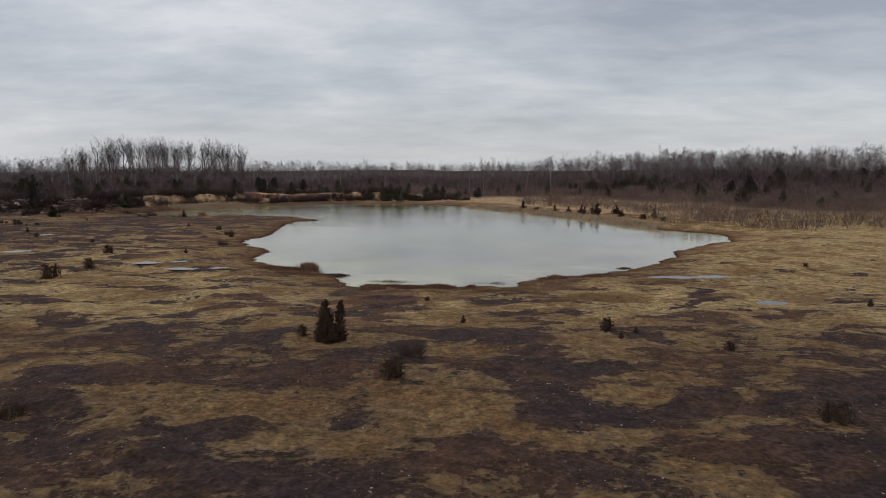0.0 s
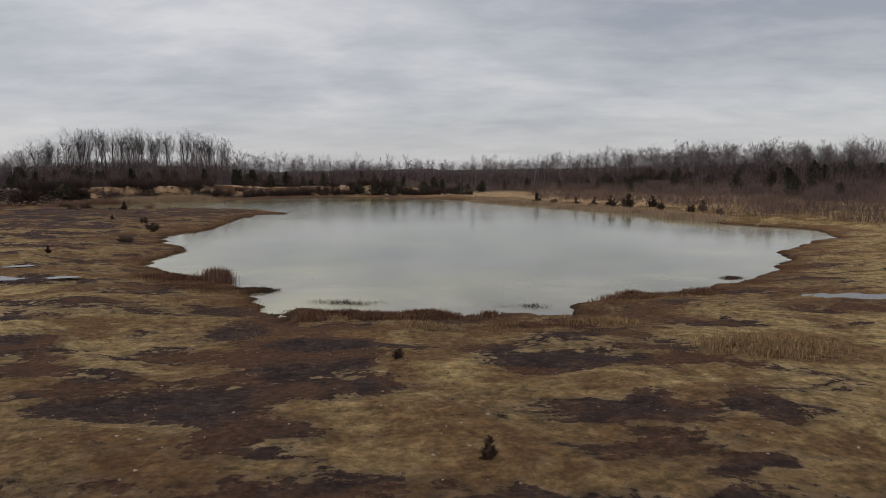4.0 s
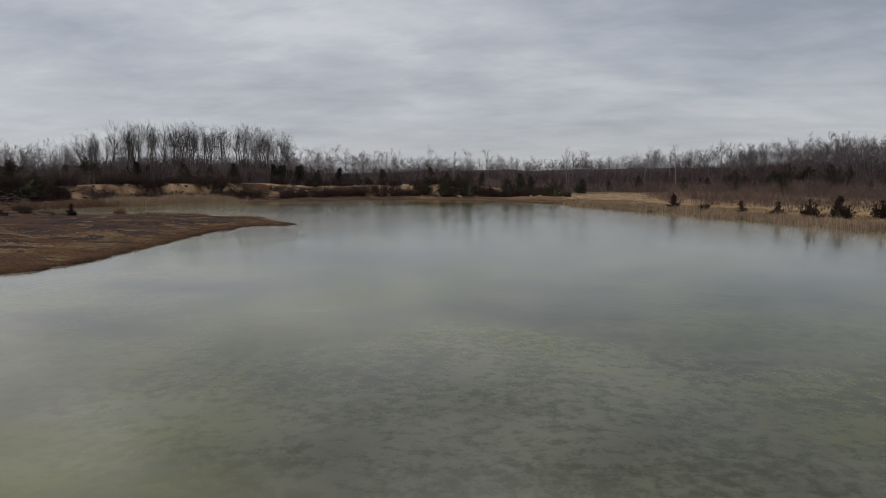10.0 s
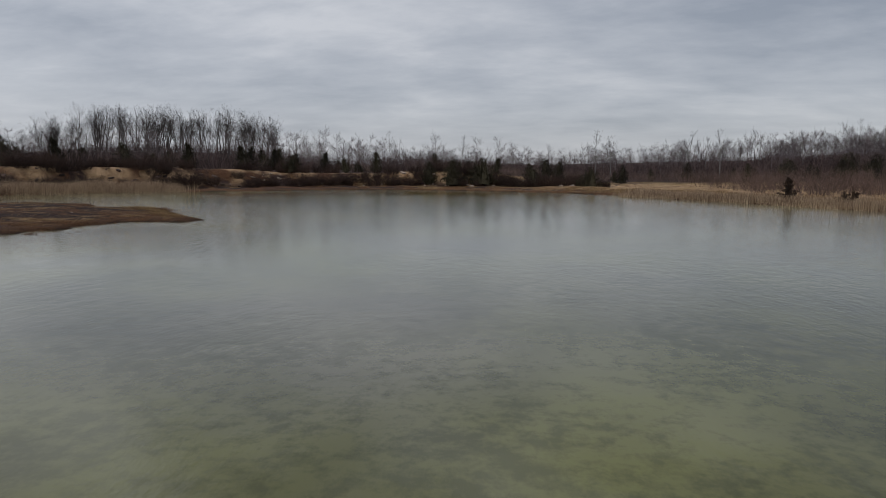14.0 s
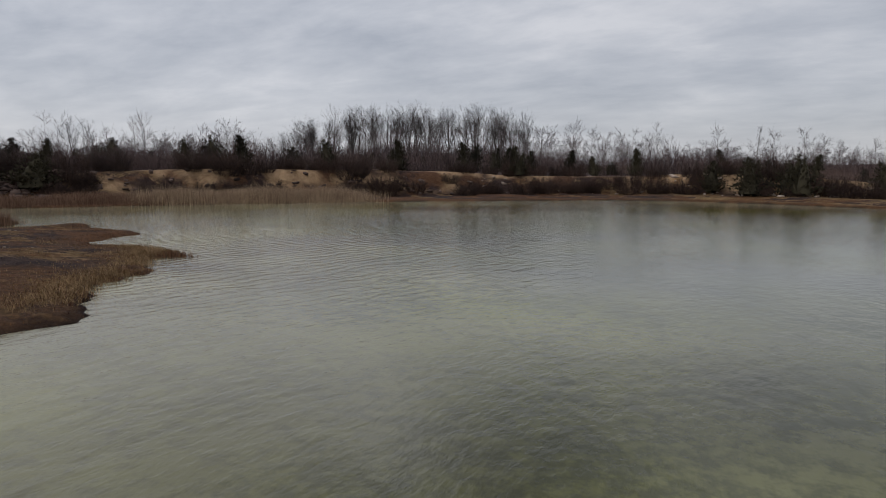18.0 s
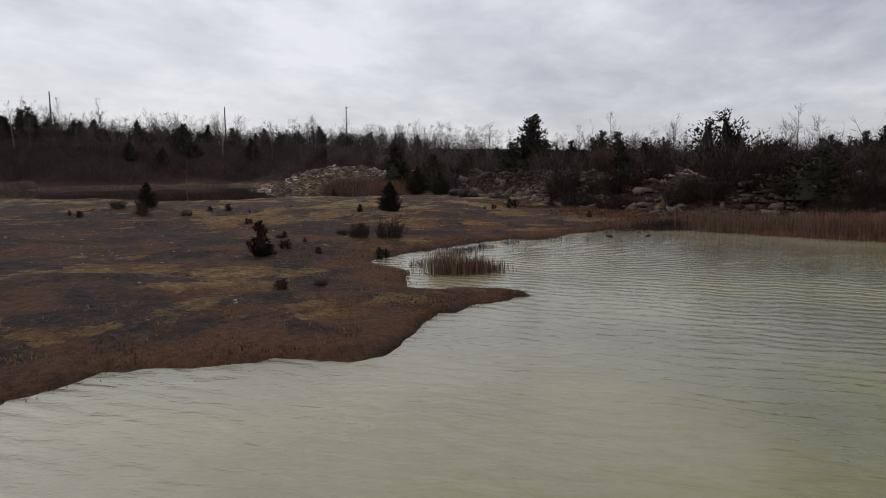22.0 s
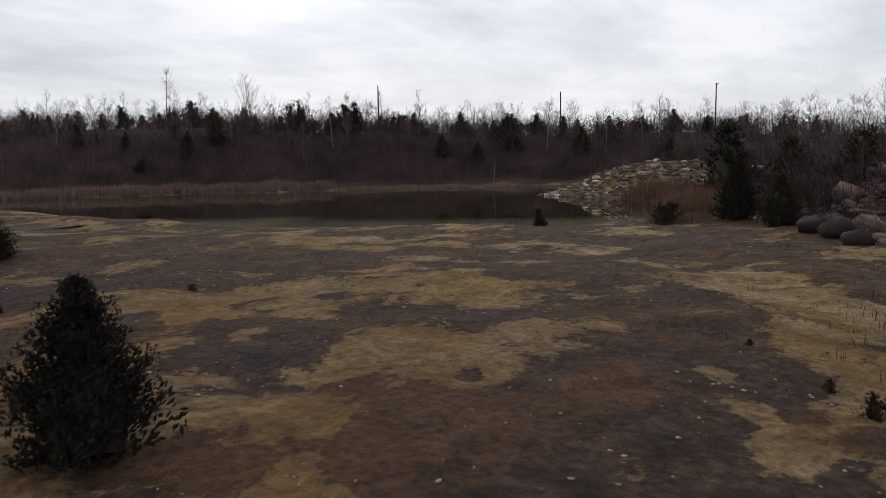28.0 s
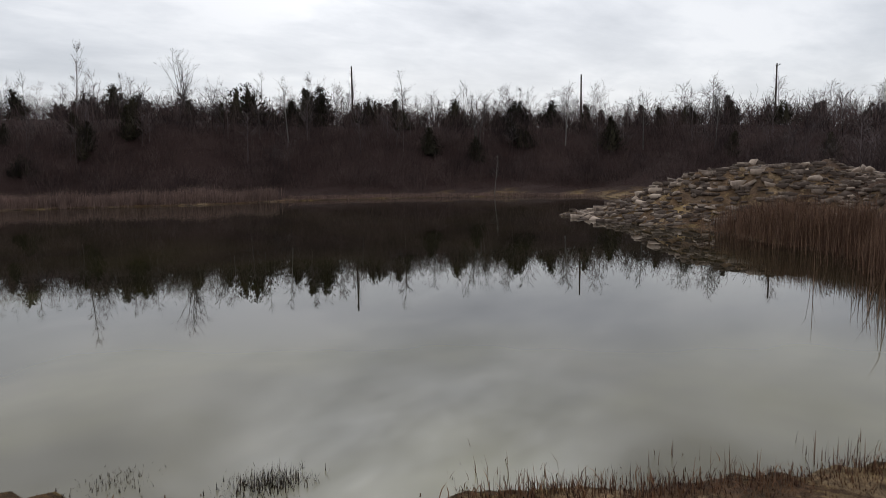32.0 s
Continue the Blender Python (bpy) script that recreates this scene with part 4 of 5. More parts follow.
def shrub_shapes(seed, h, width, stems=40, twigs=5, thin=0.012):
    """A leafless thicket: many thin straight stems and a haze of twigs."""
    rng = np.random.default_rng(seed)
    s = Shape()
    for i in range(stems):
        an, r = rng.uniform(0, math.tau), width * 0.42 * math.sqrt(rng.uniform(0, 1))
        d = np.array([math.cos(an) * 0.30 * width / h, math.sin(an) * 0.30 * width / h, 1]) + rng.normal(0, 0.17, 3)
        L = h * rng.uniform(0.5, 1.05) * (1.05 - 0.5 * (r / (width * 0.42)) ** 2)
        path, e = bend(rng, (r * math.cos(an), r * math.sin(an), -0.1), d / np.linalg.norm(d), L, 2, 0.05)
        for a, b, w in zip(path[:-1], path[1:], (1.3, 0.85)):
            side = np.cross(b - a, rng.normal(0, 1, 3))
            side /= np.linalg.norm(side) + 1e-9
            s.add([a - side * thin * w, a + side * thin * w, b + side * thin * w * 0.6, b - side * thin * w * 0.6], [(0, 1, 2), (0, 2, 3)])
        for j in range(twigs):
            u = rng.uniform(0.25, 2.0)
            k = min(int(u), 1)
            b0 = path[k] + (path[k + 1] - path[k]) * (u - k)
            t = e * 0.7 + rng.normal(0, 0.55, 3)
            t[2] = abs(t[2]) * 0.8 + 0.1
            t = t / np.linalg.norm(t) * h * rng.uniform(0.13, 0.32)
            side = np.cross(t, rng.normal(0, 1, 3))
            s.blade(b0, b0 + t, thin * 1.25, side / (np.linalg.norm(side) + 1e-9))
    return s.arrays()


def strew(shape, spots, turns, sizes, tall=None):
    """One mesh's arrays out of many turned and scaled copies of a shape."""
    v, f = shape
    c, s = np.cos(turns), np.sin(turns)
    k = sizes if tall is None else tall
    x = (v[None, :, 0] * c[:, None] - v[None, :, 1] * s[:, None]) * sizes[:, None] + spots[:, 0:1]
    y = (v[None, :, 0] * s[:, None] + v[None, :, 1] * c[:, None]) * sizes[:, None] + spots[:, 1:2]
    z = v[None, :, 2] * k[:, None] + spots[:, 2:3]
    out = np.stack([x, y, z], 2).reshape(-1, 3)
    faces = (f[None] + (np.arange(len(spots)) * len(v))[:, None, None]).reshape(-1, 3)
    return out, faces


def join(parts):
    v, f, n = [], [], 0
    for a, b in parts:
        v.append(a)
        f.append(b + n)
        n += len(a)
    return np.concatenate(v), np.concatenate(f)


def stuff(name, arrays, mat, label, category):
    ob = new(name, build_mesh(name, arrays[0], arrays[1], [mat]))
    return tagged(ob, label, category, kind="stuff")


def thing(name, parts, label, category, group="", at=(0, 0, 0)):
    """An Empty with its parts: (name, arrays, material)."""
    e = new(name)
    e.location = at
    tagged(e, label, category, group)
    for pname, arrays, mat in parts:
        ob = new(pname, build_mesh(pname, arrays[0], arrays[1], [mat], pname == "trunk"))
        ob.parent = e
    return e


def plant(kinds, x, y, size, turn, label="", sink=0.0, flat=1.0):
    """Sets a copy of a prototype at x, y, scaled."""
    ob = copy_thing(kinds, pose(x, y, height(x, y) - sink, 0, 0, turn) @ Matrix.Diagonal((size * flat, size * flat, size, 1)))
    if label:
        ob["label"] = label
    return ob


def scatter(rng, box, count, test):
    """Random spots in a box for which test(x, y) holds."""
    out = np.zeros((0, 2))
    for _ in range(60):
        n = max(count * 3, 150)
        p = np.stack([rng.uniform(box[0], box[1], n), rng.uniform(box[2], box[3], n)], 1)
        out = np.concatenate([out, p[test(p[:, 0], p[:, 1])]])
        if len(out) >= count:
            break
    return out[:count]


# ---- the woods that close the place ----
def south_west(x, y):
    return -(x + 100) * 0.72 - (y - 50) * 0.69


def outside(x, y, lo, hi):
    d = sample("basin", x, y)
    return (d > lo) & (d < hi) & (ellipse(x, y, (-135.5, 76.0, 16.0, 9.5, 105)) > 1.0)


def bare(x, y):
    """Clear of the pale open patches on the plateau."""
    return (ellipse(x, y, (-70, 180, 10, 15, 20)) > 1) & (ellipse(x, y, (-41, 186, 11, 14, 12)) > 1) & (ellipse(x, y, (-55, 173, 7, 5, 30)) > 1) & (np.abs(np.hypot(x, y) - 232) > 9 + 3 * wavy(x, y, 20, 34))


def lay(shapes, spots, lo, hi, rng, tall=(0.85, 1.15)):
    spots3 = np.concatenate([spots, heights(spots)[:, None]], 1)
    pick = rng.integers(0, len(shapes), len(spots))
    out = []
    for k, s in enumerate(shapes):
        sel = spots3[pick == k]
        if len(sel):
            size = rng.uniform(lo, hi, len(sel))
            out.append(strew(s, sel, rng.uniform(0, math.tau, len(sel)), size, size * rng.uniform(*tall, len(sel))))
    return join(out)


def make_woods():
    rng = np.random.default_rng(31)
    brush = [shrub_shapes(100 + i, 3.2, 4.0, 26, 7, 0.013) for i in range(4)]
    rough = [shrub_shapes(110 + i, 3.2, 4.4, 16, 7, 0.020) for i in range(4)]
    # thicket on the ridge behind the dark pond
    p = scatter(rng, (-200, -20, -90, 100), 1000, lambda x, y: outside(x, y, 0.6, 16) & (south_west(x, y) > 2))
    stuff("brushwood", lay(brush, p, 0.75, 1.35, rng), M_BRUSH, "dense leafless brown thicket on the slope of the ridge", "brushwood")
    p = scatter(rng, (-240, -20, -120, 110), 950, lambda x, y: outside(x, y, 14, 46) & (south_west(x, y) > 2))
    stuff("brushwood", lay(rough, p, 1.1, 1.75, rng), M_BRUSH, "dense leafless brown thicket along the crest of the ridge", "brushwood")
    p = scatter(rng, (-125, -78, 92, 126), 170, lambda x, y: outside(x, y, -0.5, 9))
    stuff("brushwood", lay(brush, p, 0.6, 1.1, rng), M_BRUSH, "dark leafless thicket over the rock ledge", "brushwood")
    p = scatter(rng, (-150, -55, 95, 150), 380, lambda x, y: outside(x, y, 5, 40))
    stuff("brushwood", lay(brush, p, 0.5, 0.9, rng), M_BRUSH, "leafless grey-brown thicket on the western plateau", "brushwood")
    p = scatter(rng, (-170, -20, 125, 300), 1100, lambda x, y: outside(x, y, 6, 75) & bare(x, y))
    stuff("brushwood", lay(rough, p, 0.6, 1.25, rng), M_BRUSH, "leafless grey-brown thicket on the north-western bank", "brushwood")
    p = scatter(rng, (-40, 120, 165, 330), 700, lambda x, y: outside(x, y, 12, 130) & bare(x, y) & (np.hypot(x, y) < 232))
    stuff("brushwood", lay(rough, p, 0.35, 0.75, rng), M_EAST_BRUSH, "low leafless brown thicket on the northern bank", "brushwood")
    p = scatter(rng, (-40, 140, 165, 360), 1000, lambda x, y: outside(x, y, 12, 160) & bare(x, y) & (np.hypot(x, y) > 232))
    stuff("brushwood", lay(rough, p, 0.8, 1.6, rng), M_BRUSH, "dark leafless thicket at the edge of the northern woods", "brushwood")
    p = scatter(rng, (18, 140, 84, 200), 1150, lambda x, y: (sample("pond", x, y) > 6.0 + 6 * smooth(98, 120, y) + 3 * wavy(x, y, 16, 33)) & (sample("pond", x, y) < 70))
    stuff("brushwood", lay(rough, p, 0.45, 0.95, rng), M_EAST_BRUSH, "purple-brown leafless thicket along the east shore", "brushwood")
    p = scatter(rng, (60, 240, 60, 330), 900, lambda x, y: outside(x, y, 25, 130) & bare(x, y) & (np.hypot(x, y) > 190))
    stuff("brushwood", lay(rough, p, 0.9, 1.7, rng), M_BRUSH, "dark leafless thicket on the eastern rise", "brushwood")
    p = scatter(rng, (-165, -55, 215, 295), 420, lambda x, y: ellipse(x, y, (-108, 252, 52, 28, 0)) < 1)
    stuff("brushwood", lay(rough, p, 0.8, 1.35, rng), M_BRUSH, "dark leafless thicket covering the cottonwood hill", "brushwood")
    fine = [far_tree_shapes(220 + i, 8.0) for i in range(5)]
    p = scatter(rng, (-250, 0, -150, 90), 460, lambda x, y: outside(x, y, 6, 70) & (south_west(x, y) > 12))
    stuff("woodland", lay(fine, p, 0.6, 1.0, rng), M_WOODS, "bare young trees covering the ridge", "woodland")
    p = scatter(rng, (-260, 260, 170, 430), 1000, lambda x, y: outside(x, y, 30, 240) & ((x < -40) | (np.hypot(x, y) > 245)))
    stuff("woodland", lay(fine, p, 0.75, 1.2, rng), M_WOODS, "grey leafless woods along the northern horizon", "woodland")
    p = scatter(rng, (-420, 520, 330, 760), 560, lambda x, y: y + 0.3 * np.abs(x) > 400)
    stuff("woodland", lay(rough, p, 2.2, 3.2, rng), M_WOODS, "distant grey leafless forest on the horizon", "woodland")
    p = scatter(rng, (70, 320, 60, 380), 760, lambda x, y: outside(x, y, 35, 190) & (x + 0.35 * (y - 100) > 95) & (np.hypot(x, y) > 235))
    stuff("woodland", lay(fine, p, 0.85, 1.4, rng), M_WOODS, "grey leafless woods on the eastern rise", "woodland")
    p = scatter(rng, (-300, -90, 70, 330), 240, lambda x, y: outside(x, y, 45, 160))
    stuff("woodland", lay(fine, p, 0.6, 0.95, rng), M_WOODS, "grey leafless woods on the western plateau", "woodland")
    p = scatter(rng, (-160, 200, -330, 40), 300, lambda x, y: outside(x, y, 3, 120) & (south_west(x, y) < 40))
    stuff("woodland", lay(fine, p, 0.8, 1.3, rng), M_WOODS, "bare woods closing the southern side", "woodland")


make_woods()

# ---- trees one can count ----
FAR = -4000.0


def prototype(name, shapes, mats, label, category, group):
    return thing(name, [("trunk", shapes[0], mats[0]), ("crown", shapes[1], mats[1])], label, category, group, (0, 0, FAR))


def drop(protos):
    for e in protos:
        for o in (*e.children_recursive, e):
            bpy.data.objects.remove(o)


def make_trees():
    rng = np.random.default_rng(41)
    tall = [prototype("bare_tree", bare_tree_shapes(300 + i, 13.0, 0.72, 2, 15, 6, 5, 0.0135, 0.22, (1.0, 2.2)), (M_BARK, M_TWIG), "tall leafless cottonwood on the wooded hill", "tree", "cottonwoods on the hill") for i in range(5)]
    slim = [prototype("bare_tree", bare_tree_shapes(320 + i, 9.0, 0.40, 1, 15, 5, 4, 0.011, 0.35), (M_PALE_BARK, M_TWIG), "slim pale leafless tree above the thicket", "tree", "bare trees on the ridge") for i in range(4)]
    wide = [prototype("bare_tree", bare_tree_shapes(340 + i, 9.0, 0.62, 3, 11, 5, 4, 0.009, 0.3), (M_BARK, M_TWIG), "spreading leafless tree above the thicket", "tree", "bare trees on the ridge") for i in range(3)]
    # the row of cottonwoods on its hill, from end to end
    for i in range(68):
        u = (i + rng.uniform(-0.4, 0.4)) / 67
        x, y = -132 + 54 * u + rng.normal(0, 1.5), 246 + 30 * u + rng.normal(0, 7)
        plant(tall[i % 5], x, y, rng.uniform(0.62, 0.98) * (0.82 if u < 0.12 else 1), rng.uniform(0, 360))
    for i in range(9):
        plant(tall[i % 5], -150 + rng.uniform(-22, 12), 236 + rng.uniform(-10, 16), rng.uniform(0.5, 0.7), rng.uniform(0, 360))
    # single trees standing over the ridge behind the dark pond
    for i, (x, y, top) in enumerate([(-117.6, -23.6, 23.9), (-131.6, -14.0, 22.1), (-112, -30, 19.5), (-124, -20, 19.0), (-141, -8, 19.4), (-146, -2, 19.0), (-153, 2, 19.2),
                                     (-158, 8, 19.4), (-166, 14, 17.6), (-163, 20, 16.2), (-172, 30, 15.6), (-178, 40, 14.6), (-185, 48, 14.4), (-176, 52, 13.6), (-100, -38, 19.8), (-92, -40, 19.0), (-140, 2, 17.5)]):
        g = height(x, y)
        plant((wide if i in (1, 9, 12) else slim)[i % 3], x, y, (top - g) / 9.0, rng.uniform(0, 360))
    plant(slim[3], -152.5, 33.0, 0.62, 20, "small pale leafless birch on the bank")
    # trees over the north and east woods
    for x, y, top in [(92.4, 299.2, 18.5), (-30, 205, 10.0), (8, 212, 10.5), (26, 220, 10.5), (36, 232, 12.0), (-18, 215, 9.5), (-52, 215, 10), (14, 240, 11), (84, 270, 13), (-62, 230, 11)]:
        plant(slim[rng.integers(0, 4)], x, y, (top - height(x, y)) / 9.0, rng.uniform(0, 360))
    # bare trees on the western plateau
    for x, y, top in [(-97, 108, 6.6), (-88, 122, 8.0), (-100, 128, 8.4), (-112, 112, 8.4), (-92, 138, 8.6), (-104, 150, 9.5), (-86, 160, 9.5), (-110, 168, 10.5), (-99, 118.5, 7.6), (-82, 150, 8.0)]:
        plant((wide + slim)[rng.integers(0, 6)], x, y, (top - height(x, y)) / 9.0, rng.uniform(0, 360))
    for i in range(36):
        x, y = scatter(rng, (40, 260, 110, 340), 1, lambda a, b: outside(a, b, 35, 180) & (np.hypot(a, b) > 255))[0]
        plant((wide + slim[:1])[rng.integers(0, 4)], x, y, rng.uniform(0.7, 1.1), rng.uniform(0, 360), "leafless tree on the eastern rise")
    drop(tall + slim + wide)

    cedars = [prototype("cedar_tree", cedar_shapes(400 + i, 6.0, (5.2, 4.4, 6.0, 3.8)[i], (1, 1, 3, 1)[i], 112, 9, 0.9, 1.9, 0.6), (M_BARK, M_CEDAR), "dark green red cedar on the bank", "tree", "cedars on the banks") for i in range(4)]
    spots = [(-90.6, 113.9, 8.3, 3), (-76.8, 130.3, 7.1, 2), (-61.2, 131.8, 4.0, 0), (-111.9, 93.4, 6.6, 3), (-82.5, 122.5, 5.9, 1), (-86.5, 118.5, 5.4, 1), (-71.5, 136, 4.6, 0),
             (-124.3, -26.7, 18.2, 0), (-150.4, -4.4, 17.2, 1), (-139.0, -8.0, 17.4, 2), (-146.5, -2.0, 16.6, 3), (-93, 112, 5.6, 1), (-98, 106, 4.9, 0), (-104, 101, 4.7, 1), (-108, 99.0, 4.4, 2), (-116, 92.5, 4.9, 1),
             (-36.7, 168.5, 4.6, 0), (-80, 152, 6.4, 0), (-72, 160, 6.8, 2), (-88, 146, 6.2, 1), (-66, 166, 5.6, 0), (-14.5, 170.0, 4.0, 0), (-11.0, 171.0, 4.4, 2), (-18, 172, 3.8, 1), (-3.8, 170.5, 3.6, 0), (3.5, 172, 3.2, 2)]
    spots += [(-84.5, 120.8, 5.6, 0), (-72.5, 122.9, 4.4, 1), (-88.4, 126.6, 5.7, 2), (-80.4, 119.8, 4.5, 3), (-83.2, 135.5, 5.2, 0), (-86.6, 138.6, 5.3, 1), (-89.9, 141.6, 5.5, 2), (-83.6, 141.7, 5.0, 3), (-97.1, 114.9, 5.7, 0), (-86.3, 121.0, 6.2, 1), (-80.5, 124.9, 5.3, 2), (-89.6, 115.8, 5.8, 3)]
    for x, y, top, k in spots:
        plant(cedars[k], x, y, (top - height(x, y)) / 6.0, rng.uniform(0, 360), flat=1.7 if (x, y) == (-61.2, 131.8) else 1.15)
    for i in range(70):           # along the crest of the ridge
        s = rng.uniform(0, 1)
        x, y = -92 - 125 * s + rng.normal(0, 8), -42 + 110 * s * s + rng.normal(0, 9)
        if sample("basin", x, y) < 16:
            continue
        plant(cedars[rng.integers(0, 4)], x, y, rng.uniform(0.5, 0.85), rng.uniform(0, 360))
    for i in range(36):            # among the thicket lower down the ridge
        x, y = scatter(rng, (-190, -40, -60, 70), 1, lambda a, b: outside(a, b, 4, 26) & (south_west(a, b) > 12))[0]
        plant(cedars[rng.integers(0, 4)], x, y, rng.uniform(0.45, 0.85), rng.uniform(0, 360))
    for i in range(92):            # western and north-western plateau
        x, y = scatter(rng, (-150, -38, 95, 215), 1, lambda a, b: outside(a, b, 6, 60))[0]
        plant(cedars[rng.integers(0, 4)], x, y, rng.uniform(0.3, 0.62), rng.uniform(0, 360))
    for i in range(28):            # northern bank
        x, y = scatter(rng, (-40, 45, 168, 215), 1, lambda a, b: outside(a, b, 4, 34))[0]
        plant(cedars[rng.integers(0, 4)], x, y, rng.uniform(0.25, 0.55), rng.uniform(0, 360))
    for i in range(96):            # eastern rise
        x, y = scatter(rng, (40, 180, 90, 260), 1, lambda a, b: outside(a, b, 10, 90))[0]
        plant(cedars[rng.integers(0, 4)], x, y, rng.uniform(0.3, 0.75), rng.uniform(0, 360), flat=1.2)
    drop(cedars)

    # small junipers and shrubs on the open floor
    young = [prototype("juniper", cedar_shapes(500 + i, 1.6, (1.05, 1.25, 1.7)[i], (1, 4, 3)[i], 48, 26, 1.0, 0.95, 0.7), (M_BARK, M_JUNIPER), "small brownish winter juniper on the quarry floor", "shrub", "junipers on the quarry floor") for i in range(3)]
    spires = [cedar_shapes(523, 1.6, 0.62, 1, 110, 40, 0.8, 0.5, 0.55), cedar_shapes(524, 1.55, 0.42, 1, 80, 40, 0.8, 0.5, 0.5), cedar_shapes(525, 1.1, 0.6, 1, 70, 40, 0.9, 0.5, 0.6), cedar_shapes(526, 0.75, 0.7, 1, 60, 40, 1.0, 0.55, 0.6)]
    shifts = [(-0.1, 0.0, 0), (0.3, 0.05, 0), (0.12, -0.16, 0), (-0.22, 0.2, 0)]
    spires = [join([(sp[i][0] + np.array(sh), sp[i][1]) for sp, sh in zip(spires, shifts)]) for i in range(2)]
    young.append(prototype("juniper", spires, (M_BARK, M_JUNIPER), "brownish winter juniper with several upright spires", "shrub", "junipers on the quarry floor"))
    tree = prototype("juniper", cedar_shapes(510, 1.9, 1.8, 1, 190, 46, 0.8, 0.6, 0.86), (M_BARK, M_CEDAR), "full dark green young juniper on the quarry floor", "shrub", "junipers on the quarry floor")
    south = [(-4.3, 25.7, 1.8, 3), (-5.5, 26.4, 0.5, 2), (-1.4, 21.0, 0.75, 2), (6.8, 28.5, 0.62, 2), (7.1, 27.0, 0.32, 0), (7.9, 27.8, 0.3, 0), (10.6, 25.1, 0.42, 2), (10.2, 17.0, 0.68, 2), (-0.8, 36.7, 0.28, 2), (0.9, 30.3, 0.38, 0), (26.8, 50.6, 0.35, 2), (22.0, 35.1, 0.45, 0)]
    middle = [(-27.2, 46.9, 1.2, 2), (-26.4, 50.9, 0.9, 2), (-29.6, 60.7, 0.82, 2), (-45.1, 76.5, 0.56, 2), (-51.2, 85.1, 0.6, 0), (-27.1, 84.0, 0.62, 2), (-23.9, 77.9, 0.83, 0), (-22.4, 59.9, 0.5, 0), (-36.0, 70.5, 0.45, 2), (-33.5, 91.0, 0.5, 0)]
    spit = [(-41.9, 111.9, 1.2, 0), (-43.7, 111.9, 0.38, 2), (-43.1, 113.3, 0.25, 2), (-43.8, 115.1, 0.42, 2), (-45.4, 111.7, 0.22, 0), (-47.1, 110.0, 0.28, 2), (-49.2, 112.4, 0.5, 2), (-36.6, 115.4, 0.3, 2)]
    west = [(-58.7, 94.7, 0.92, 2), (-54.8, 93.5, 0.44, 2), (-55.6, 92.2, 0.34, 0), (-61.6, 97.4, 0.36, 2), (-62.8, 98.0, 0.55, 2), (-63.0, 99.4, 0.22, 0), (-60.0, 108.2, 0.52, 0), (-53.8, 104.5, 0.36, 2), (-70.0, 115.3, 0.76, 2), (-69.3, 113.7, 0.19, 2),
            (-70.0, 118.2, 0.85, 0), (-61.3, 121.1, 0.4, 0), (-59.9, 79.4, 0.35, 2), (-66.8, 100.5, 0.2, 2), (-70.5, 112.2, 0.12, 2), (-68.5, 114.4, 0.34, 2), (-87.1, 95.0, 1.0, 3), (-92.4, 99.2, 1.3, 2), (-91.2, 99.6, 1.1, 2)]
    shore = [(15.3, 132.4, 2.0, 0), (17.2, 126.0, 1.2, 2), (21.5, 118.4, 1.7, 1), (23.3, 116.0, 2.0, 1), (24.6, 114.2, 1.6, 2), (26.0, 117.0, 2.1, 0), (28.5, 110.6, 1.3, 1), (30.5, 104.5, 1.1, 2), (31.8, 99.5, 0.8, 2), (20.0, 124.0, 1.5, 0), (29.0, 116.0, 1.8, 1), (33.0, 108.0, 1.6, 0)]
    for x, y, h, k in south + middle + spit + west + shore:
        plant(young[k], x, y, h / 1.6, 0 if k == 3 else rng.uniform(0, 360), flat=1.1)
    for x, y, h in [(-61.7, 109.4, 1.88), (-64.6, 90.5, 1.9), (-92.6, 104.5, 2.6), (-96.0, 101.0, 3.2)]:
        plant(tree, x, y, h / 1.9, rng.uniform(0, 360), flat=0.88)
    drop(young + [tree])

    bushes = []
    for i in range(4):
        s = shrub_shapes(600 + i, 1.0, 1.25, 150, 12, 0.0075)
        bushes.append(thing("shrub", [("crown", s, M_SHRUB)], "leafless reddish-brown shrub on the quarry floor", "shrub", "shrubs on the quarry floor", (0, 0, FAR)))
    for x, y, h in [(-1.1, 23.8, 0.72), (-48.4, 111.9, 0.33), (-46.8, 110.0, 0.24), (-59.4, 97.2, 0.5), (-24.6, 79.4, 0.8), (-21.9, 68.5, 0.75), (-63.5, 89.0, 0.8),
                    (-11.6, 18.0, 0.6), (-37.5, 115.9, 0.22)]:
        plant(bushes[rng.integers(0, 4)], x, y, h, rng.uniform(0, 360))
    for x, y, h in [(-47.2, 113.1, 0.8), (-48.2, 114.0, 1.1)]:
        plant(bushes[0], x, y, h, rng.uniform(0, 360), "upright leafless reddish-brown shrub near the shore", flat=0.72)
    for i in range(130):            # bushes at the foot of the northern and western banks
        x, y = scatter(rng, (-85, 8, 118, 176), 1, lambda a, b: outside(a, b, -1.0, 5.0) & (sample("pond", a, b) > 2.2))[0]
        ob = plant(bushes[rng.integers(0, 4)], x, y, rng.uniform(1.0, 2.3), rng.uniform(0, 360), "leafless dark shrub at the foot of the bank")
        ob["group"] = "shrubs below the bank"
    drop(bushes)


make_trees()


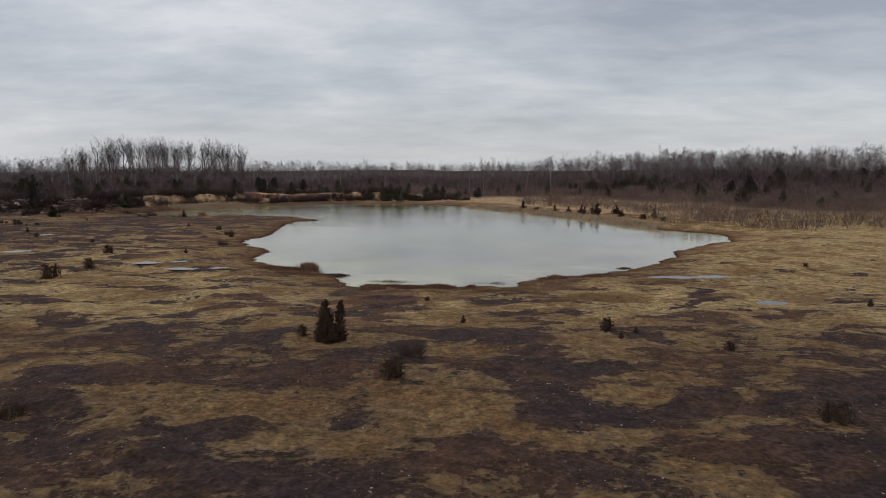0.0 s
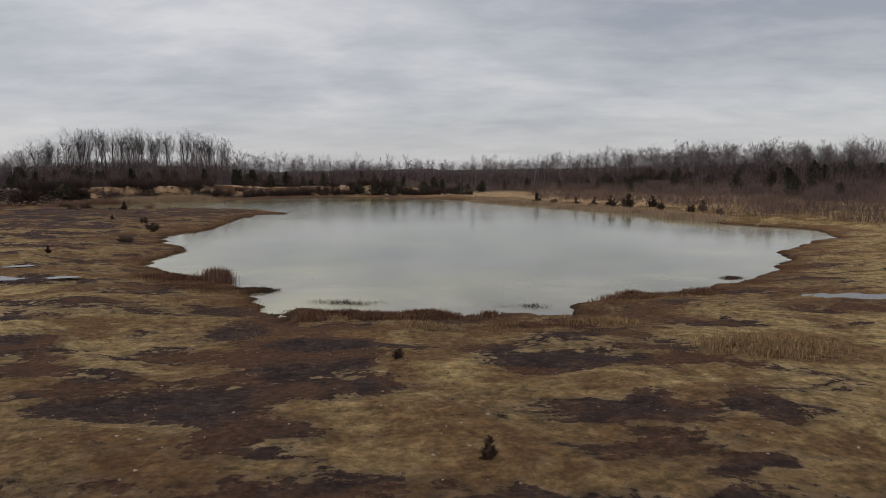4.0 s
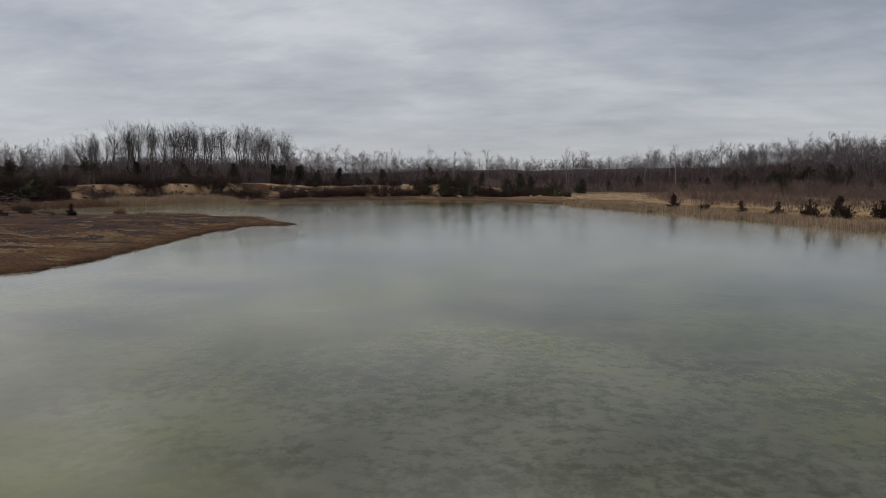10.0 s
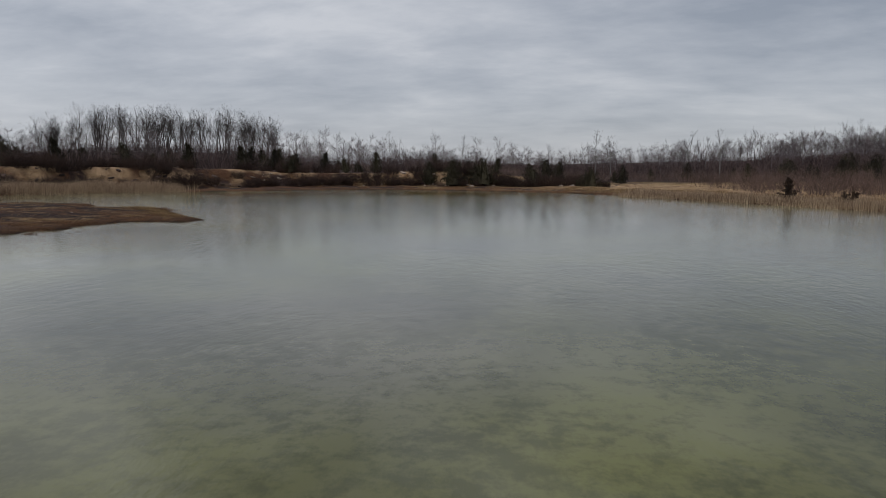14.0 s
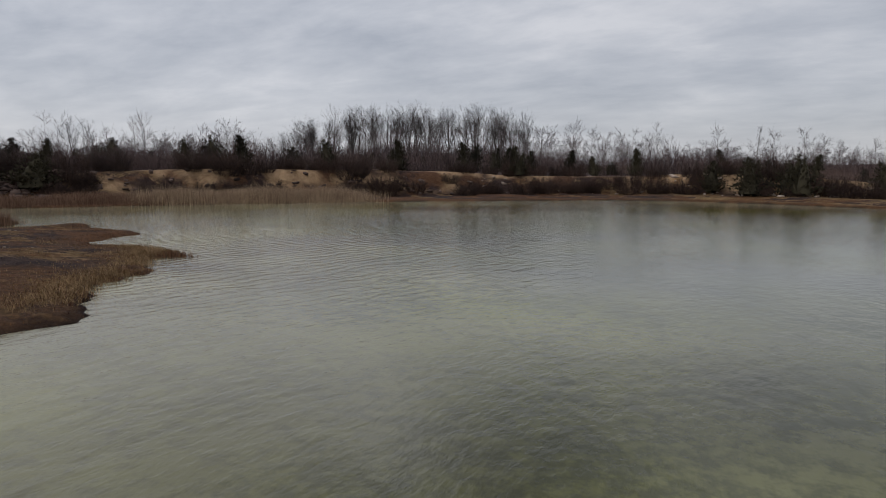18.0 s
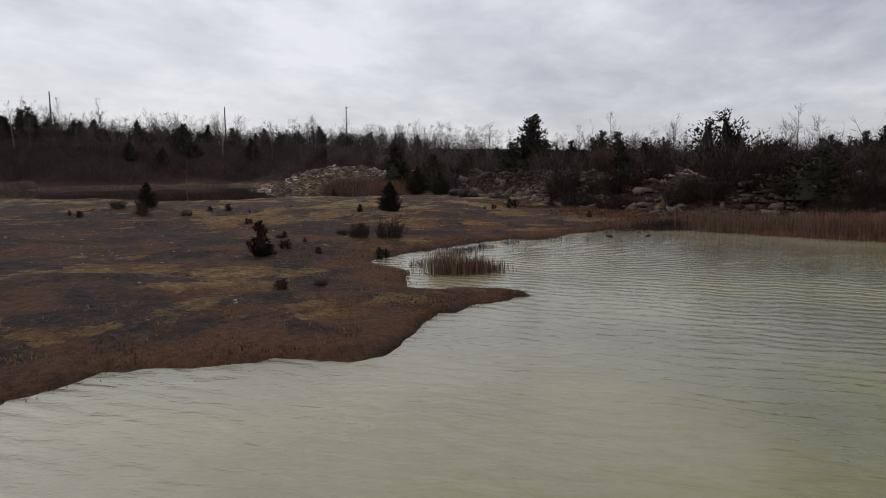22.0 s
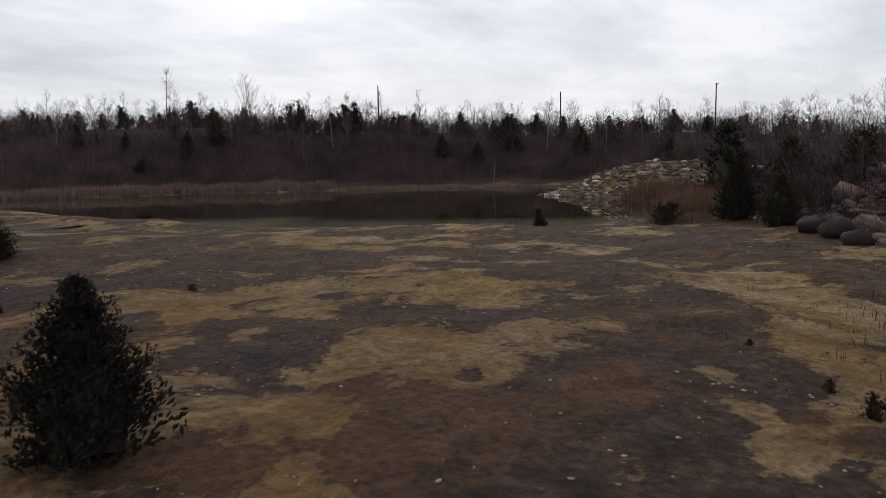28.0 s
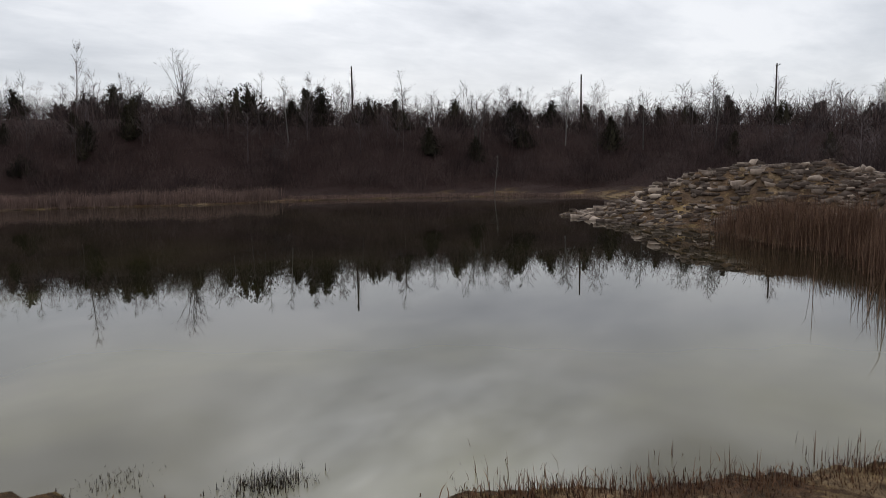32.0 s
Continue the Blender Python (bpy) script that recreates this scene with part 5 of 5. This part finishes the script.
# ---- reeds and grasses ----
def blades(rng, spots, h, lean, width, per, spread, droop=0.35):
    """Upright leaves in tufts at spots: each a bent strip of three triangles."""
    n = len(spots) * per
    b = np.repeat(spots, per, 0)
    off = rng.normal(0, spread, (n, 2))
    hh = np.repeat(h, per) * rng.uniform(0.55, 1.1, n)
    az = rng.uniform(0, math.tau, n)
    dirs = np.stack([np.cos(az), np.sin(az)], 1)
    ln = np.abs(rng.normal(0, lean, n))
    side = np.stack([-dirs[:, 1], dirs[:, 0], np.zeros(n)], 1) * (width * rng.uniform(0.6, 1.3, n))[:, None]
    base = np.stack([b[:, 0] + off[:, 0], b[:, 1] + off[:, 1], b[:, 2] - 0.04], 1)
    mid = base + np.stack([dirs[:, 0] * ln * hh * 0.4, dirs[:, 1] * ln * hh * 0.4, hh * 0.6], 1)
    tip = base + np.stack([dirs[:, 0] * ln * hh * (0.9 + droop), dirs[:, 1] * ln * hh * (0.9 + droop), hh * (1 - droop * ln)], 1)
    v = np.stack([base - side, base + side, mid + side * 0.8, mid - side * 0.8, tip], 1).reshape(-1, 3)
    k = (np.arange(n) * 5)[:, None, None]
    f = (k + np.array([[0, 1, 2], [0, 2, 3], [3, 2, 4]])[None]).reshape(-1, 3)
    return v, f


def along(rng, line, count, width):
    """Random spots along a line of corners, within width to either side."""
    p = np.array(line, float)
    seg = np.linalg.norm(np.diff(p, axis=0), axis=1)
    u = rng.uniform(0, seg.sum(), count)
    k = np.clip(np.searchsorted(np.cumsum(seg), u), 0, len(seg) - 1)
    t = (u - np.concatenate([[0], np.cumsum(seg)])[k]) / seg[k]
    q = p[k] + (p[k + 1] - p[k]) * t[:, None]
    return q + rng.normal(0, width * 0.5, (count, 2)) * 0.8


def reed_bed(name, line, count, width, h, mat, label, level, seed, thick=0.011, clump=0.25, lean=0.2):
    rng = np.random.default_rng(seed)
    s = along(rng, line, count, width)
    keep = wavy(s[:, 0], s[:, 1], 3.5, seed + 1) > -0.55 - clump
    s = s[keep]
    z = np.maximum(heights(s), level - 0.25)
    hh = h * (0.85 + 0.22 * wavy(s[:, 0], s[:, 1], 6.0, seed + 2) + 0.16 * wavy(s[:, 0], s[:, 1], 1.4, seed + 3))
    arr = blades(rng, np.concatenate([s, z[:, None]], 1), hh, lean, thick, 4, 0.18, 0.35 if lean < 0.4 else 0.15)
    return stuff(name, arr, mat, label, "reeds")


def make_reeds():
    reed_bed("reed_bed", [(-57.6, 126.5), (-55.0, 131.5), (-52.0, 136.4)], 4200, 2.6, 0.85, M_REED_DARK, "dense brown reeds below the rock ledge", LEVEL, 724, 0.0065, 0.8)
    reed_bed("reed_bed", [(-52.5, 135.6), (-50.0, 139.2), (-46.5, 144.5), (-43.0, 148.5)], 9000, 2.8, 1.3, M_REED, "tall dry tan reeds along the northern shore", LEVEL, 701, 0.0065)
    reed_bed("reed_bed", [(-57.0, 127.0), (-58.5, 123.5), (-56.5, 122.0)], 260, 1.5, 0.35, M_REED_DARK, "low rusty reeds at the head of the inlet", LEVEL, 702)
    reed_bed("reed_bed", [(28.6, 92.0), (26.6, 99.5), (23.6, 110.0), (19.0, 121.0), (14.4, 131.5), (9.6, 141.5), (5.5, 148.0)], 11000, 2.0, 0.8, M_REED, "dry tan reeds along the eastern shore", LEVEL, 703)
    reed_bed("reed_bed", [(-74, -3), (-83, -1.0), (-95.5, 3.0), (-106, 7.0), (-113.5, 10.8), (-121.5, 15.3), (-129, 16.3)], 7600, 2.4, 1.8, M_REED_FAR, "pale dry reeds at the foot of the ridge", LEVEL2, 704)
    reed_bed("reed_bed", [(-131, 16.8), (-141.5, 22.8), (-152, 31.8), (-159.6, 45.0)], 2600, 1.2, 0.6, M_REED_FAR, "thin dry reeds at the foot of the ridge", LEVEL2, 705)
    reed_bed("reed_bed", [(-124.5, 78.5), (-120.5, 83.8), (-117.5, 88.2), (-110.0, 92.0), (-103.5, 94.6)], 4200, 2.6, 2.2, M_REED_DARK, "tall rusty reeds beside the rubble mound", LEVEL2, 706)
    reed_bed("reed_bed", [(-138.5, 64.0), (-134.5, 64.5)], 260, 1.2, 1.3, M_REED_DARK, "rusty reeds at the tip of the rubble mound", LEVEL2, 707)
    # stands in the water
    reed_bed("reed_clump", [(-8.6, 49.7), (-7.7, 49.8), (-6.9, 49.9)], 420, 0.5, 0.1, M_RUSH, "low dark rushes on a mud islet", LEVEL, 741, 0.01, 1.0)
    reed_bed("reed_clump", [(-7.2, 47.4), (-6.2, 47.1), (-5.3, 46.9)], 420, 0.4, 0.09, M_RUSH, "low dark rushes on the muddy edge", LEVEL, 742, 0.01, 0.6)
    reed_bed("reed_bed", [(-14.0, 53.4), (-12.0, 51.4), (-10.6, 49.8), (-9.0, 48.8)], 1700, 1.3, 0.17, M_SEDGE, "dark rusty sedge on the muddy shore", LEVEL, 743, 0.008, 0.5, 0.6)
    reed_bed("reed_clump", [(13.6, 53.4), (14.8, 54.0)], 300, 0.4, 0.1, M_RUSH, "low dark rushes on a mud islet", LEVEL, 744, 0.01, 1.0)
    reed_bed("reed_clump", [(-41.0, 117.9), (-41.4, 118.7), (-41.9, 119.2)], 420, 0.5, 0.95, M_REED_DARK, "sparse rusty reeds standing in the shallows", LEVEL, 708, 0.008, 0.6)
    reed_bed("reed_clump", [(-10.35, 52.1), (-9.95, 52.0)], 620, 0.5, 1.0, M_REED_DARK, "tan reed clump at the water's edge", LEVEL, 709, 0.008, 1.0)
    reed_bed("reed_clump", [(-13.6, 52.6), (-11.8, 52.2), (-10.2, 51.7)], 520, 0.7, 0.3, M_SEDGE, "low rusty reeds at the water's edge", LEVEL, 717, 0.008, 1.0)
    reed_bed("reed_clump", [(4.6, 42.1), (5.8, 42.0)], 420, 0.9, 0.26, M_TAN_GRASS, "tuft of tall tan grass behind the shore", LEVEL, 718, 0.007, 1.0, 0.6)
    reed_bed("reed_clump", [(-1.0, 41.8), (0.1, 41.8)], 320, 0.7, 0.22, M_TAN_GRASS, "tuft of tall tan grass behind the shore", LEVEL, 719, 0.007, 1.0, 0.6)
    reed_bed("reed_clump", [(2.4, 41.6), (4.4, 41.6)], 700, 1.3, 0.18, M_SEDGE, "rusty grass behind the shore", LEVEL, 720, 0.007, 1.0, 0.6)
    reed_bed("reed_bed", [(-76, 114.6), (-70, 118.6), (-65, 121.6), (-60, 125.5)], 3600, 3.6, 0.24, M_SEDGE, "rust-brown sedge below the rock ledge", LEVEL, 721, 0.007, 0.6, 0.6)
    reed_bed("reed_clump", [(-28.0, 115.0), (-26.2, 114.8), (-25.6, 113.8), (-23.8, 112.0), (-22.4, 109.6), (-20.6, 107.6)], 3600, 0.7, 0.17, M_TAN_GRASS, "tall tan grass on the point of the spit", LEVEL, 722, 0.0045, 0.1, 0.9)
    reed_bed("reed_bed", [(-92.0, 99.5), (-96.0, 98.6), (-101.0, 97.6)], 800, 1.8, 0.62, M_REED_DARK, "rusty reeds between the junipers and the pond", LEVEL2, 723, 0.008, 0.6)
    reed_bed("reed_clump", [(-4.9, 47.5), (-3.4, 47.0), (-2.1, 46.8)], 700, 0.4, 0.46, M_RUSH, "dark rushes standing in the shallows", LEVEL, 710, 0.009, -0.1)
    reed_bed("reed_clump", [(1.5, 46.7), (3.8, 46.4)], 700, 0.36, 0.42, M_RUSH, "dark rushes standing in the shallows", LEVEL, 711, 0.009, -0.1)
    reed_bed("reed_clump", [(-45.0, 117.2), (-47.5, 117.9), (-49.4, 119.2), (-50.8, 121.4)], 800, 0.7, 0.48, M_RUSH, "dark rushes standing in the shallows", LEVEL, 712, 0.008, -0.5)
    reed_bed("reed_clump", [(-42.6, 116.9), (-43.3, 117.0), (-43.7, 117.0)], 520, 0.5, 0.42, M_RUSH, "dark rush clumps standing in the shallows", LEVEL, 715, 0.008, -0.4)
    reed_bed("reed_clump", [(-44.0, 117.35), (-44.3, 117.45)], 130, 0.3, 0.48, M_RUSH, "dark rush clump standing in the shallows", LEVEL, 725, 0.008, 1.0)
    reed_bed("reed_bed", [(-53.6, 122.5), (-54.8, 123.1), (-56.2, 124.2), (-57.2, 125.4)], 1700, 1.3, 0.42, M_RUSH, "dark rush bed in the head of the inlet", LEVEL, 726, 0.008, 0.1)
    reed_bed("reed_clump", [(-52.6, 122.4), (-54.0, 123.6)], 300, 0.7, 0.4, M_RUSH, "dark rush clumps in the head of the inlet", LEVEL, 716, 0.008, -0.4)
    reed_bed("reed_clump", [(-25.3, 114.5), (-24.7, 114.7)], 90, 0.3, 0.35, M_SEDGE, "dark rushes beside the grassy point", LEVEL, 713, 0.007, 0.3)
    reed_bed("reed_clump", [(-86.8, 86.6), (-86.6, 86.4)], 70, 0.25, 0.22, M_RUSH, "dark sedge tussock at the pond's edge", LEVEL2, 731, 0.007, 1.0)
    reed_bed("reed_clump", [(-88.3, 88.15), (-87.9, 87.9)], 260, 0.3, 0.36, M_RUSH, "dark sedge tussock at the pond's edge", LEVEL2, 732, 0.007, 1.0)
    reed_bed("reed_clump", [(-89.8, 90.6), (-90.8, 91.4), (-91.8, 92.2), (-93.0, 93.2), (-95.0, 94.6)], 700, 0.6, 0.22, M_SEDGE, "tall rusty grass along the pond's edge", LEVEL2, 733, 0.006, 0.4, 0.6)
    reed_bed("reed_clump", [(7.4, 37.6), (9.6, 38.4)], 900, 1.4, 0.3, M_TAN_GRASS, "stand of tall orange-tan grass behind the shore", LEVEL, 734, 0.008, 0.4, 0.6)
    reed_bed("reed_clump", [(-89.8, 89.7), (-91.0, 90.8), (-92.2, 92.0), (-94.6, 93.6)], 34, 0.9, 0.5, M_REED_DARK, "thin dry stalks at the pond's edge", LEVEL2, 714, 0.006, 0.2)


def shore_grass(name, box, count, band, h, mat, label, seed, test=None):
    rng = np.random.default_rng(seed)

    def good(x, y):
        d = sample("shore", x, y)
        k = (d > band[0]) & (d < band[1]) & (wavy(x, y, 3.2, seed) + rng.normal(0, 0.3, len(x)) > -0.1)
        return k if test is None else k & test(x, y)
    s = scatter(rng, box, count, good)
    z = heights(s)
    hh = h * (1 + 0.4 * wavy(s[:, 0], s[:, 1], 2.5, seed + 5))
    return stuff(name, blades(rng, np.concatenate([s, z[:, None]], 1), hh, 0.6, 0.008, 6, 0.14, 0.3), mat, label, "grass")


def make_grass():
    shore_grass("sedge", (-62, 36, 42, 128), 9000, (-0.05, 1.6), 0.085, M_SEDGE, "reddish-brown sedge along the pond's edge", 801, lambda x, y: (y < 60) | (x < -14))
    shore_grass("sedge", (-4.5, 2, 43, 46), 2200, (0.0, 2.0), 0.2, M_SEDGE, "thick rust-brown sedge bed at the near shore", 802)
    shore_grass("sedge", (6, 12, 47, 51), 700, (0.0, 1.6), 0.2, M_SEDGE, "thick rust-brown sedge bed on a low point", 803)
    shore_grass("grass_tufts", (-62, 36, 36, 128), 5500, (0.6, 4.0), 0.09, M_TAN_GRASS, "short tan dead grass behind the shore", 804, lambda x, y: (y < 60) | (x < -14))
    shore_grass("grass_tufts", (-105, -74, 60, 100), 2600, (0.25, 3.0), 0.09, M_SEDGE, "rusty grass along the dark pond", 805, lambda x, y: sample("pond2", x, y) < 4)
    shore_grass("grass_tufts", (0, 45, 85, 175), 6500, (0.3, 9.0), 0.28, M_TAN_GRASS, "tan dead grass on the eastern shore", 806)
    # thin scrub of dead grass over the tan mats
    rng = np.random.default_rng(807)
    s = scatter(rng, (-95, 30, 9, 125), 6000, lambda x, y: (sample("pond", x, y) > 2) & (sample("pond2", x, y) > 1.5) & (sample("basin", x, y) < -1) & ((y < 50) | (x < -20)) & (wavy(x, y, 6.0, 808) > 0.05))
    stuff("grass_tufts", blades(rng, np.concatenate([s, heights(s)[:, None]], 1), np.full(len(s), 0.06), 0.7, 0.007, 4, 0.08, 0.4), M_TAN_GRASS, "thin dead grass on the quarry floor", "grass")


make_reeds()
make_grass()


# ---- rocks ----
def rock_arrays(seed, flat=0.6):
    """A broken angular slab of limestone."""
    rng = np.random.default_rng(seed)
    bm = bmesh.new()
    corners = [(i, j, k) for i in (-0.5, 0.5) for j in (-0.5, 0.5) for k in (-0.5, 0.5)]
    for q in corners + [tuple(0.62 * v for v in rng.normal(0, 0.5, 3).clip(-0.8, 0.8)) for _ in range(2)]:
        q = np.array(q) + rng.uniform(-0.17, 0.17, 3)
        bm.verts.new((q[0] * 1.2, q[1] * 0.9, q[2] * flat))
    hull = bmesh.ops.convex_hull(bm, input=bm.verts[:])
    bmesh.ops.delete(bm, geom=[v for v in bm.verts if not v.link_faces], context="VERTS")
    bmesh.ops.triangulate(bm, faces=bm.faces[:])
    bm.verts.index_update()
    arr = np.array([v.co[:] for v in bm.verts]), np.array([[v.index for v in f.verts] for f in bm.faces])
    bm.free()
    return arr


ROCKS = [rock_arrays(900 + i, (0.25, 0.4, 0.6, 0.35, 0.5)[i % 5]) for i in range(10)]


def boulder_arrays(seed):
    """A blunt many-sided boulder."""
    rng = np.random.default_rng(seed)
    bm = bmesh.new()
    for q in rng.normal(0, 1, (22, 3)):
        q = q / np.linalg.norm(q) * rng.uniform(0.4, 0.52)
        bm.verts.new((q[0] * 1.2, q[1], q[2] * 0.85))
    bmesh.ops.convex_hull(bm, input=bm.verts[:])
    bmesh.ops.delete(bm, geom=[v for v in bm.verts if not v.link_faces], context="VERTS")
    bmesh.ops.triangulate(bm, faces=bm.faces[:])
    bm.verts.index_update()
    arr = np.array([v.co[:] for v in bm.verts]), np.array([[v.index for v in f.verts] for f in bm.faces])
    bm.free()
    return arr


def rock_pile(name, spots, sizes, mat, label, category, seed, part_name="rock"):
    """A heap whose rocks are parts of it; alike rocks share one mesh."""
    rng = np.random.default_rng(seed)
    meshes = [build_mesh(part_name, *r, [mat]) for r in ROCKS]
    e = new(name)
    c = np.mean(spots, 0)
    e.location = (c[0], c[1], height(c[0], c[1]))
    tagged(e, label, category)
    zs = heights(np.asarray(spots))
    for (x, y), z, s in zip(spots, zs, sizes):
        o = new(part_name, meshes[rng.integers(0, len(meshes))])
        o.parent = e
        o.matrix_basis = Matrix.Translation(-e.location) @ pose(x, y, z + s * 0.12, rng.normal(0, 16), rng.normal(0, 16), rng.uniform(0, 360)) @ Matrix.Diagonal((s, s * rng.uniform(0.7, 1.1), s * rng.uniform(0.7, 1.1), 1))
    return e


def make_rocks():
    rng = np.random.default_rng(51)
    p = scatter(rng, (-150, -118, 55, 96), 290, lambda x, y: (ellipse(x, y, (-135.5, 76.0, 16.0, 9.5, 105)) < 0.98) & (x > -146))
    rock_pile("rubble_mound", p, 0.25 + 0.6 * rng.uniform(0, 1, len(p)) ** 2, M_ROCK, "mound of broken pale limestone at the pond's edge", "rubble", 61)
    p = scatter(rng, (-85, -57, 111, 135), 295, lambda x, y: outside(x, y, -1.2, 4.6))
    rock_pile("rock_ledge", p, 0.2 + 0.6 * rng.uniform(0, 1, len(p)) ** 2, M_DARK_ROCK, "weathered limestone ledge fallen into blocks", "rock ledge", 62)
    p = scatter(rng, (-99, -83, 101, 117), 170, lambda x, y: outside(x, y, -1.0, 4.4))
    rock_pile("rock_ledge", p, 0.25 + 0.9 * rng.uniform(0, 1, len(p)) ** 2, M_DARK_ROCK, "weathered limestone ledge half hidden in brush", "rock ledge", 63)
    p = along(rng, [(-60, 134), (-55, 143.5), (-49, 151.5), (-42, 161.0)], 110, 2.2)
    rock_pile("rock_ledge", p, rng.uniform(0.15, 0.5, len(p)), M_DARK_ROCK, "broken limestone ledge above the reeds", "rock ledge", 64)
    p = scatter(rng, (-42, 8, 158, 180), 140, lambda x, y: outside(x, y, -0.8, 4.5) & (sample("pond", x, y) > 1.5))
    rock_pile("rock_ledge", p, 0.12 + 0.4 * rng.uniform(0, 1, len(p)) ** 2, M_ROCK, "pale eroded bank with limestone blocks", "rock ledge", 65)
    p = scatter(rng, (-150, -118, 55, 96), 2200, lambda x, y: (ellipse(x, y, (-135.5, 76.0, 16.0, 9.5, 105)) < 1.0) & (x > -146))
    spots = np.concatenate([p, heights(p)[:, None]], 1)
    stuff("rubble", join([strew(ROCKS[k], spots[k::10], rng.uniform(0, math.tau, len(spots[k::10])), rng.uniform(0.15, 0.6, len(spots[k::10]))) for k in range(10)]), M_ROCK, "small broken limestone lying on the mound", "rubble")
    p = scatter(rng, (-100, -57, 100, 136), 2600, lambda x, y: outside(x, y, -1.0, 4.4))
    spots = np.concatenate([p, heights(p)[:, None]], 1)
    stuff("rubble", join([strew(ROCKS[k], spots[k::10], rng.uniform(0, math.tau, len(spots[k::10])), 0.12 + 0.4 * rng.uniform(0, 1, len(spots[k::10])) ** 2) for k in range(10)]), M_DARK_ROCK, "small broken stone below the rock ledge", "rubble")
    mesh_pale = [build_mesh("boulder", *r, [M_ROCK]) for r in ROCKS[:4]]
    mesh_dark = [build_mesh("boulder", *r, [M_BOULDER]) for r in (boulder_arrays(930), boulder_arrays(931), boulder_arrays(932), boulder_arrays(933))]
    p = along(rng, [(-80, 119.5), (-74, 122.5), (-69, 126.5), (-65, 130.5)], 26, 1.0)
    rock_pile("rock_ledge", p, rng.uniform(0.3, 0.85, len(p)), M_ROCK, "pale limestone slabs capping the ledge", "rock ledge", 66)
    for i, (x, y, s, pale) in enumerate([(-66.3, 123.6, 1.0, 1), (-89.8, 106.6, 1.25, 0), (-89.0, 107.9, 1.2, 0), (-86.6, 109.3, 1.0, 0), (-91.6, 106.2, 1.0, 0), (-84.8, 112.6, 0.8, 0)]):
        ob = new("boulder", (mesh_pale if pale else mesh_dark)[i % 4])
        ob.matrix_world = pose(x, y, height(x, y) + 0.22 * s, rng.normal(0, 8), rng.normal(0, 8), rng.uniform(0, 360)) @ Matrix.Diagonal((s, s, s, 1))
        tagged(ob, "pale angular limestone boulder at the foot of the ledge" if pale else "dark weathered boulder below the brush", "boulder", "boulders by the ledge")
    # chips and cobbles lying on the floor
    for (box, n, lo, hi, lab) in (((-14, 16, 9, 38), 3000, 0.012, 0.044, "pale limestone chips strewn over the dark floor"), ((-92, -56, 84, 122), 4200, 0.014, 0.05, "limestone chips strewn over the moss"), ((-60, -20, 45, 118), 1800, 0.03, 0.09, "scattered limestone chips among the grass")):
        s = scatter(rng, box, n, lambda x, y: (sample("pond", x, y) > 2.5) & (sample("pond2", x, y) > 1.2) & (sample("basin", x, y) < 0) & (wavy(x, y, 5.5, 71) + rng.normal(0, 0.35, len(x)) > 0.0))
        spots = np.concatenate([s, heights(s)[:, None] + 0.004], 1)
        pick, out = rng.integers(0, 10, len(s)), []
        for k in range(10):
            sel = spots[pick == k]
            if len(sel):
                size = lo + (hi - lo) * rng.uniform(0, 1, len(sel)) ** 3
                out.append(strew(ROCKS[k], sel, rng.uniform(0, math.tau, len(sel)), size))
        stuff("stone_chips", join(out), M_STONE, lab, "stones")

    # waterlogged wood lying in the inlet
    for x, y, size, turn in ((-52.5, 122.3, 0.85, 20), (-53.1, 123.9, 0.6, -15)):
        wood = Shape()
        path, _ = bend(rng, (-size / 2, 0, 0), (1, 0, 0.0), size, 5, 0.04)
        wood.tube(path, size * np.array([0.05, 0.085, 0.08, 0.07, 0.06, 0.025]), 8)
        fork, _ = bend(rng, path[3], (0.7, 0.7, 0.05), size * 0.25, 3, 0.03)
        wood.tube(fork, size * np.linspace(0.04, 0.012, 4), 6)
        ob = thing("driftwood", [("log", wood.arrays(), M_BOULDER)], "dark waterlogged branch lying in the shallows", "log", "branches in the inlet", (x, y, LEVEL + 0.015))
        ob.matrix_world = pose(x, y, LEVEL + 0.015, 0, 0, turn)


make_rocks()


# ---- utility poles on the ridge ----
def make_pole(x, y, top, turn, arm):
    g = height(x, y)
    h = top - g + 0.4
    s = Shape()
    s.tube([(0, 0, -0.4), (0, 0, h * 0.5), (0, 0, h)], [0.19, 0.16, 0.12], 10)
    parts = [("pole", s.arrays(), M_POLE)]
    if arm:
        c = Shape()
        c.tube([(-1.1, 0.16, h - 0.35), (0, 0.16, h - 0.35), (1.1, 0.16, h - 0.35)], [0.07, 0.07, 0.07], 4)
        parts.append(("crossarm", c.arrays(), M_POLE))
        for k in (-1.0, -0.45, 1.0):
            i = Shape()
            i.tube([(k, 0.16, h - 0.3), (k, 0.16, h - 0.2), (k, 0.16, h - 0.12)], [0.05, 0.06, 0.03], 6)
            parts.append(("insulator", i.arrays(), M_METAL))
    e = thing("utility_pole", parts, "weathered wooden utility pole rising out of the brush", "utility pole", "utility poles on the ridge", (x, y, g))
    e.rotation_euler[2] = radians(turn)


make_pole(-156.9, -4.5, 20.6, 40, False)
make_pole(-190.0, 20.0, 19.2, 40, False)
make_pole(-216.5, 43.9, 20.7, 40, True)
make_pole(-118.0, 133.2, 8.3, 40, False)
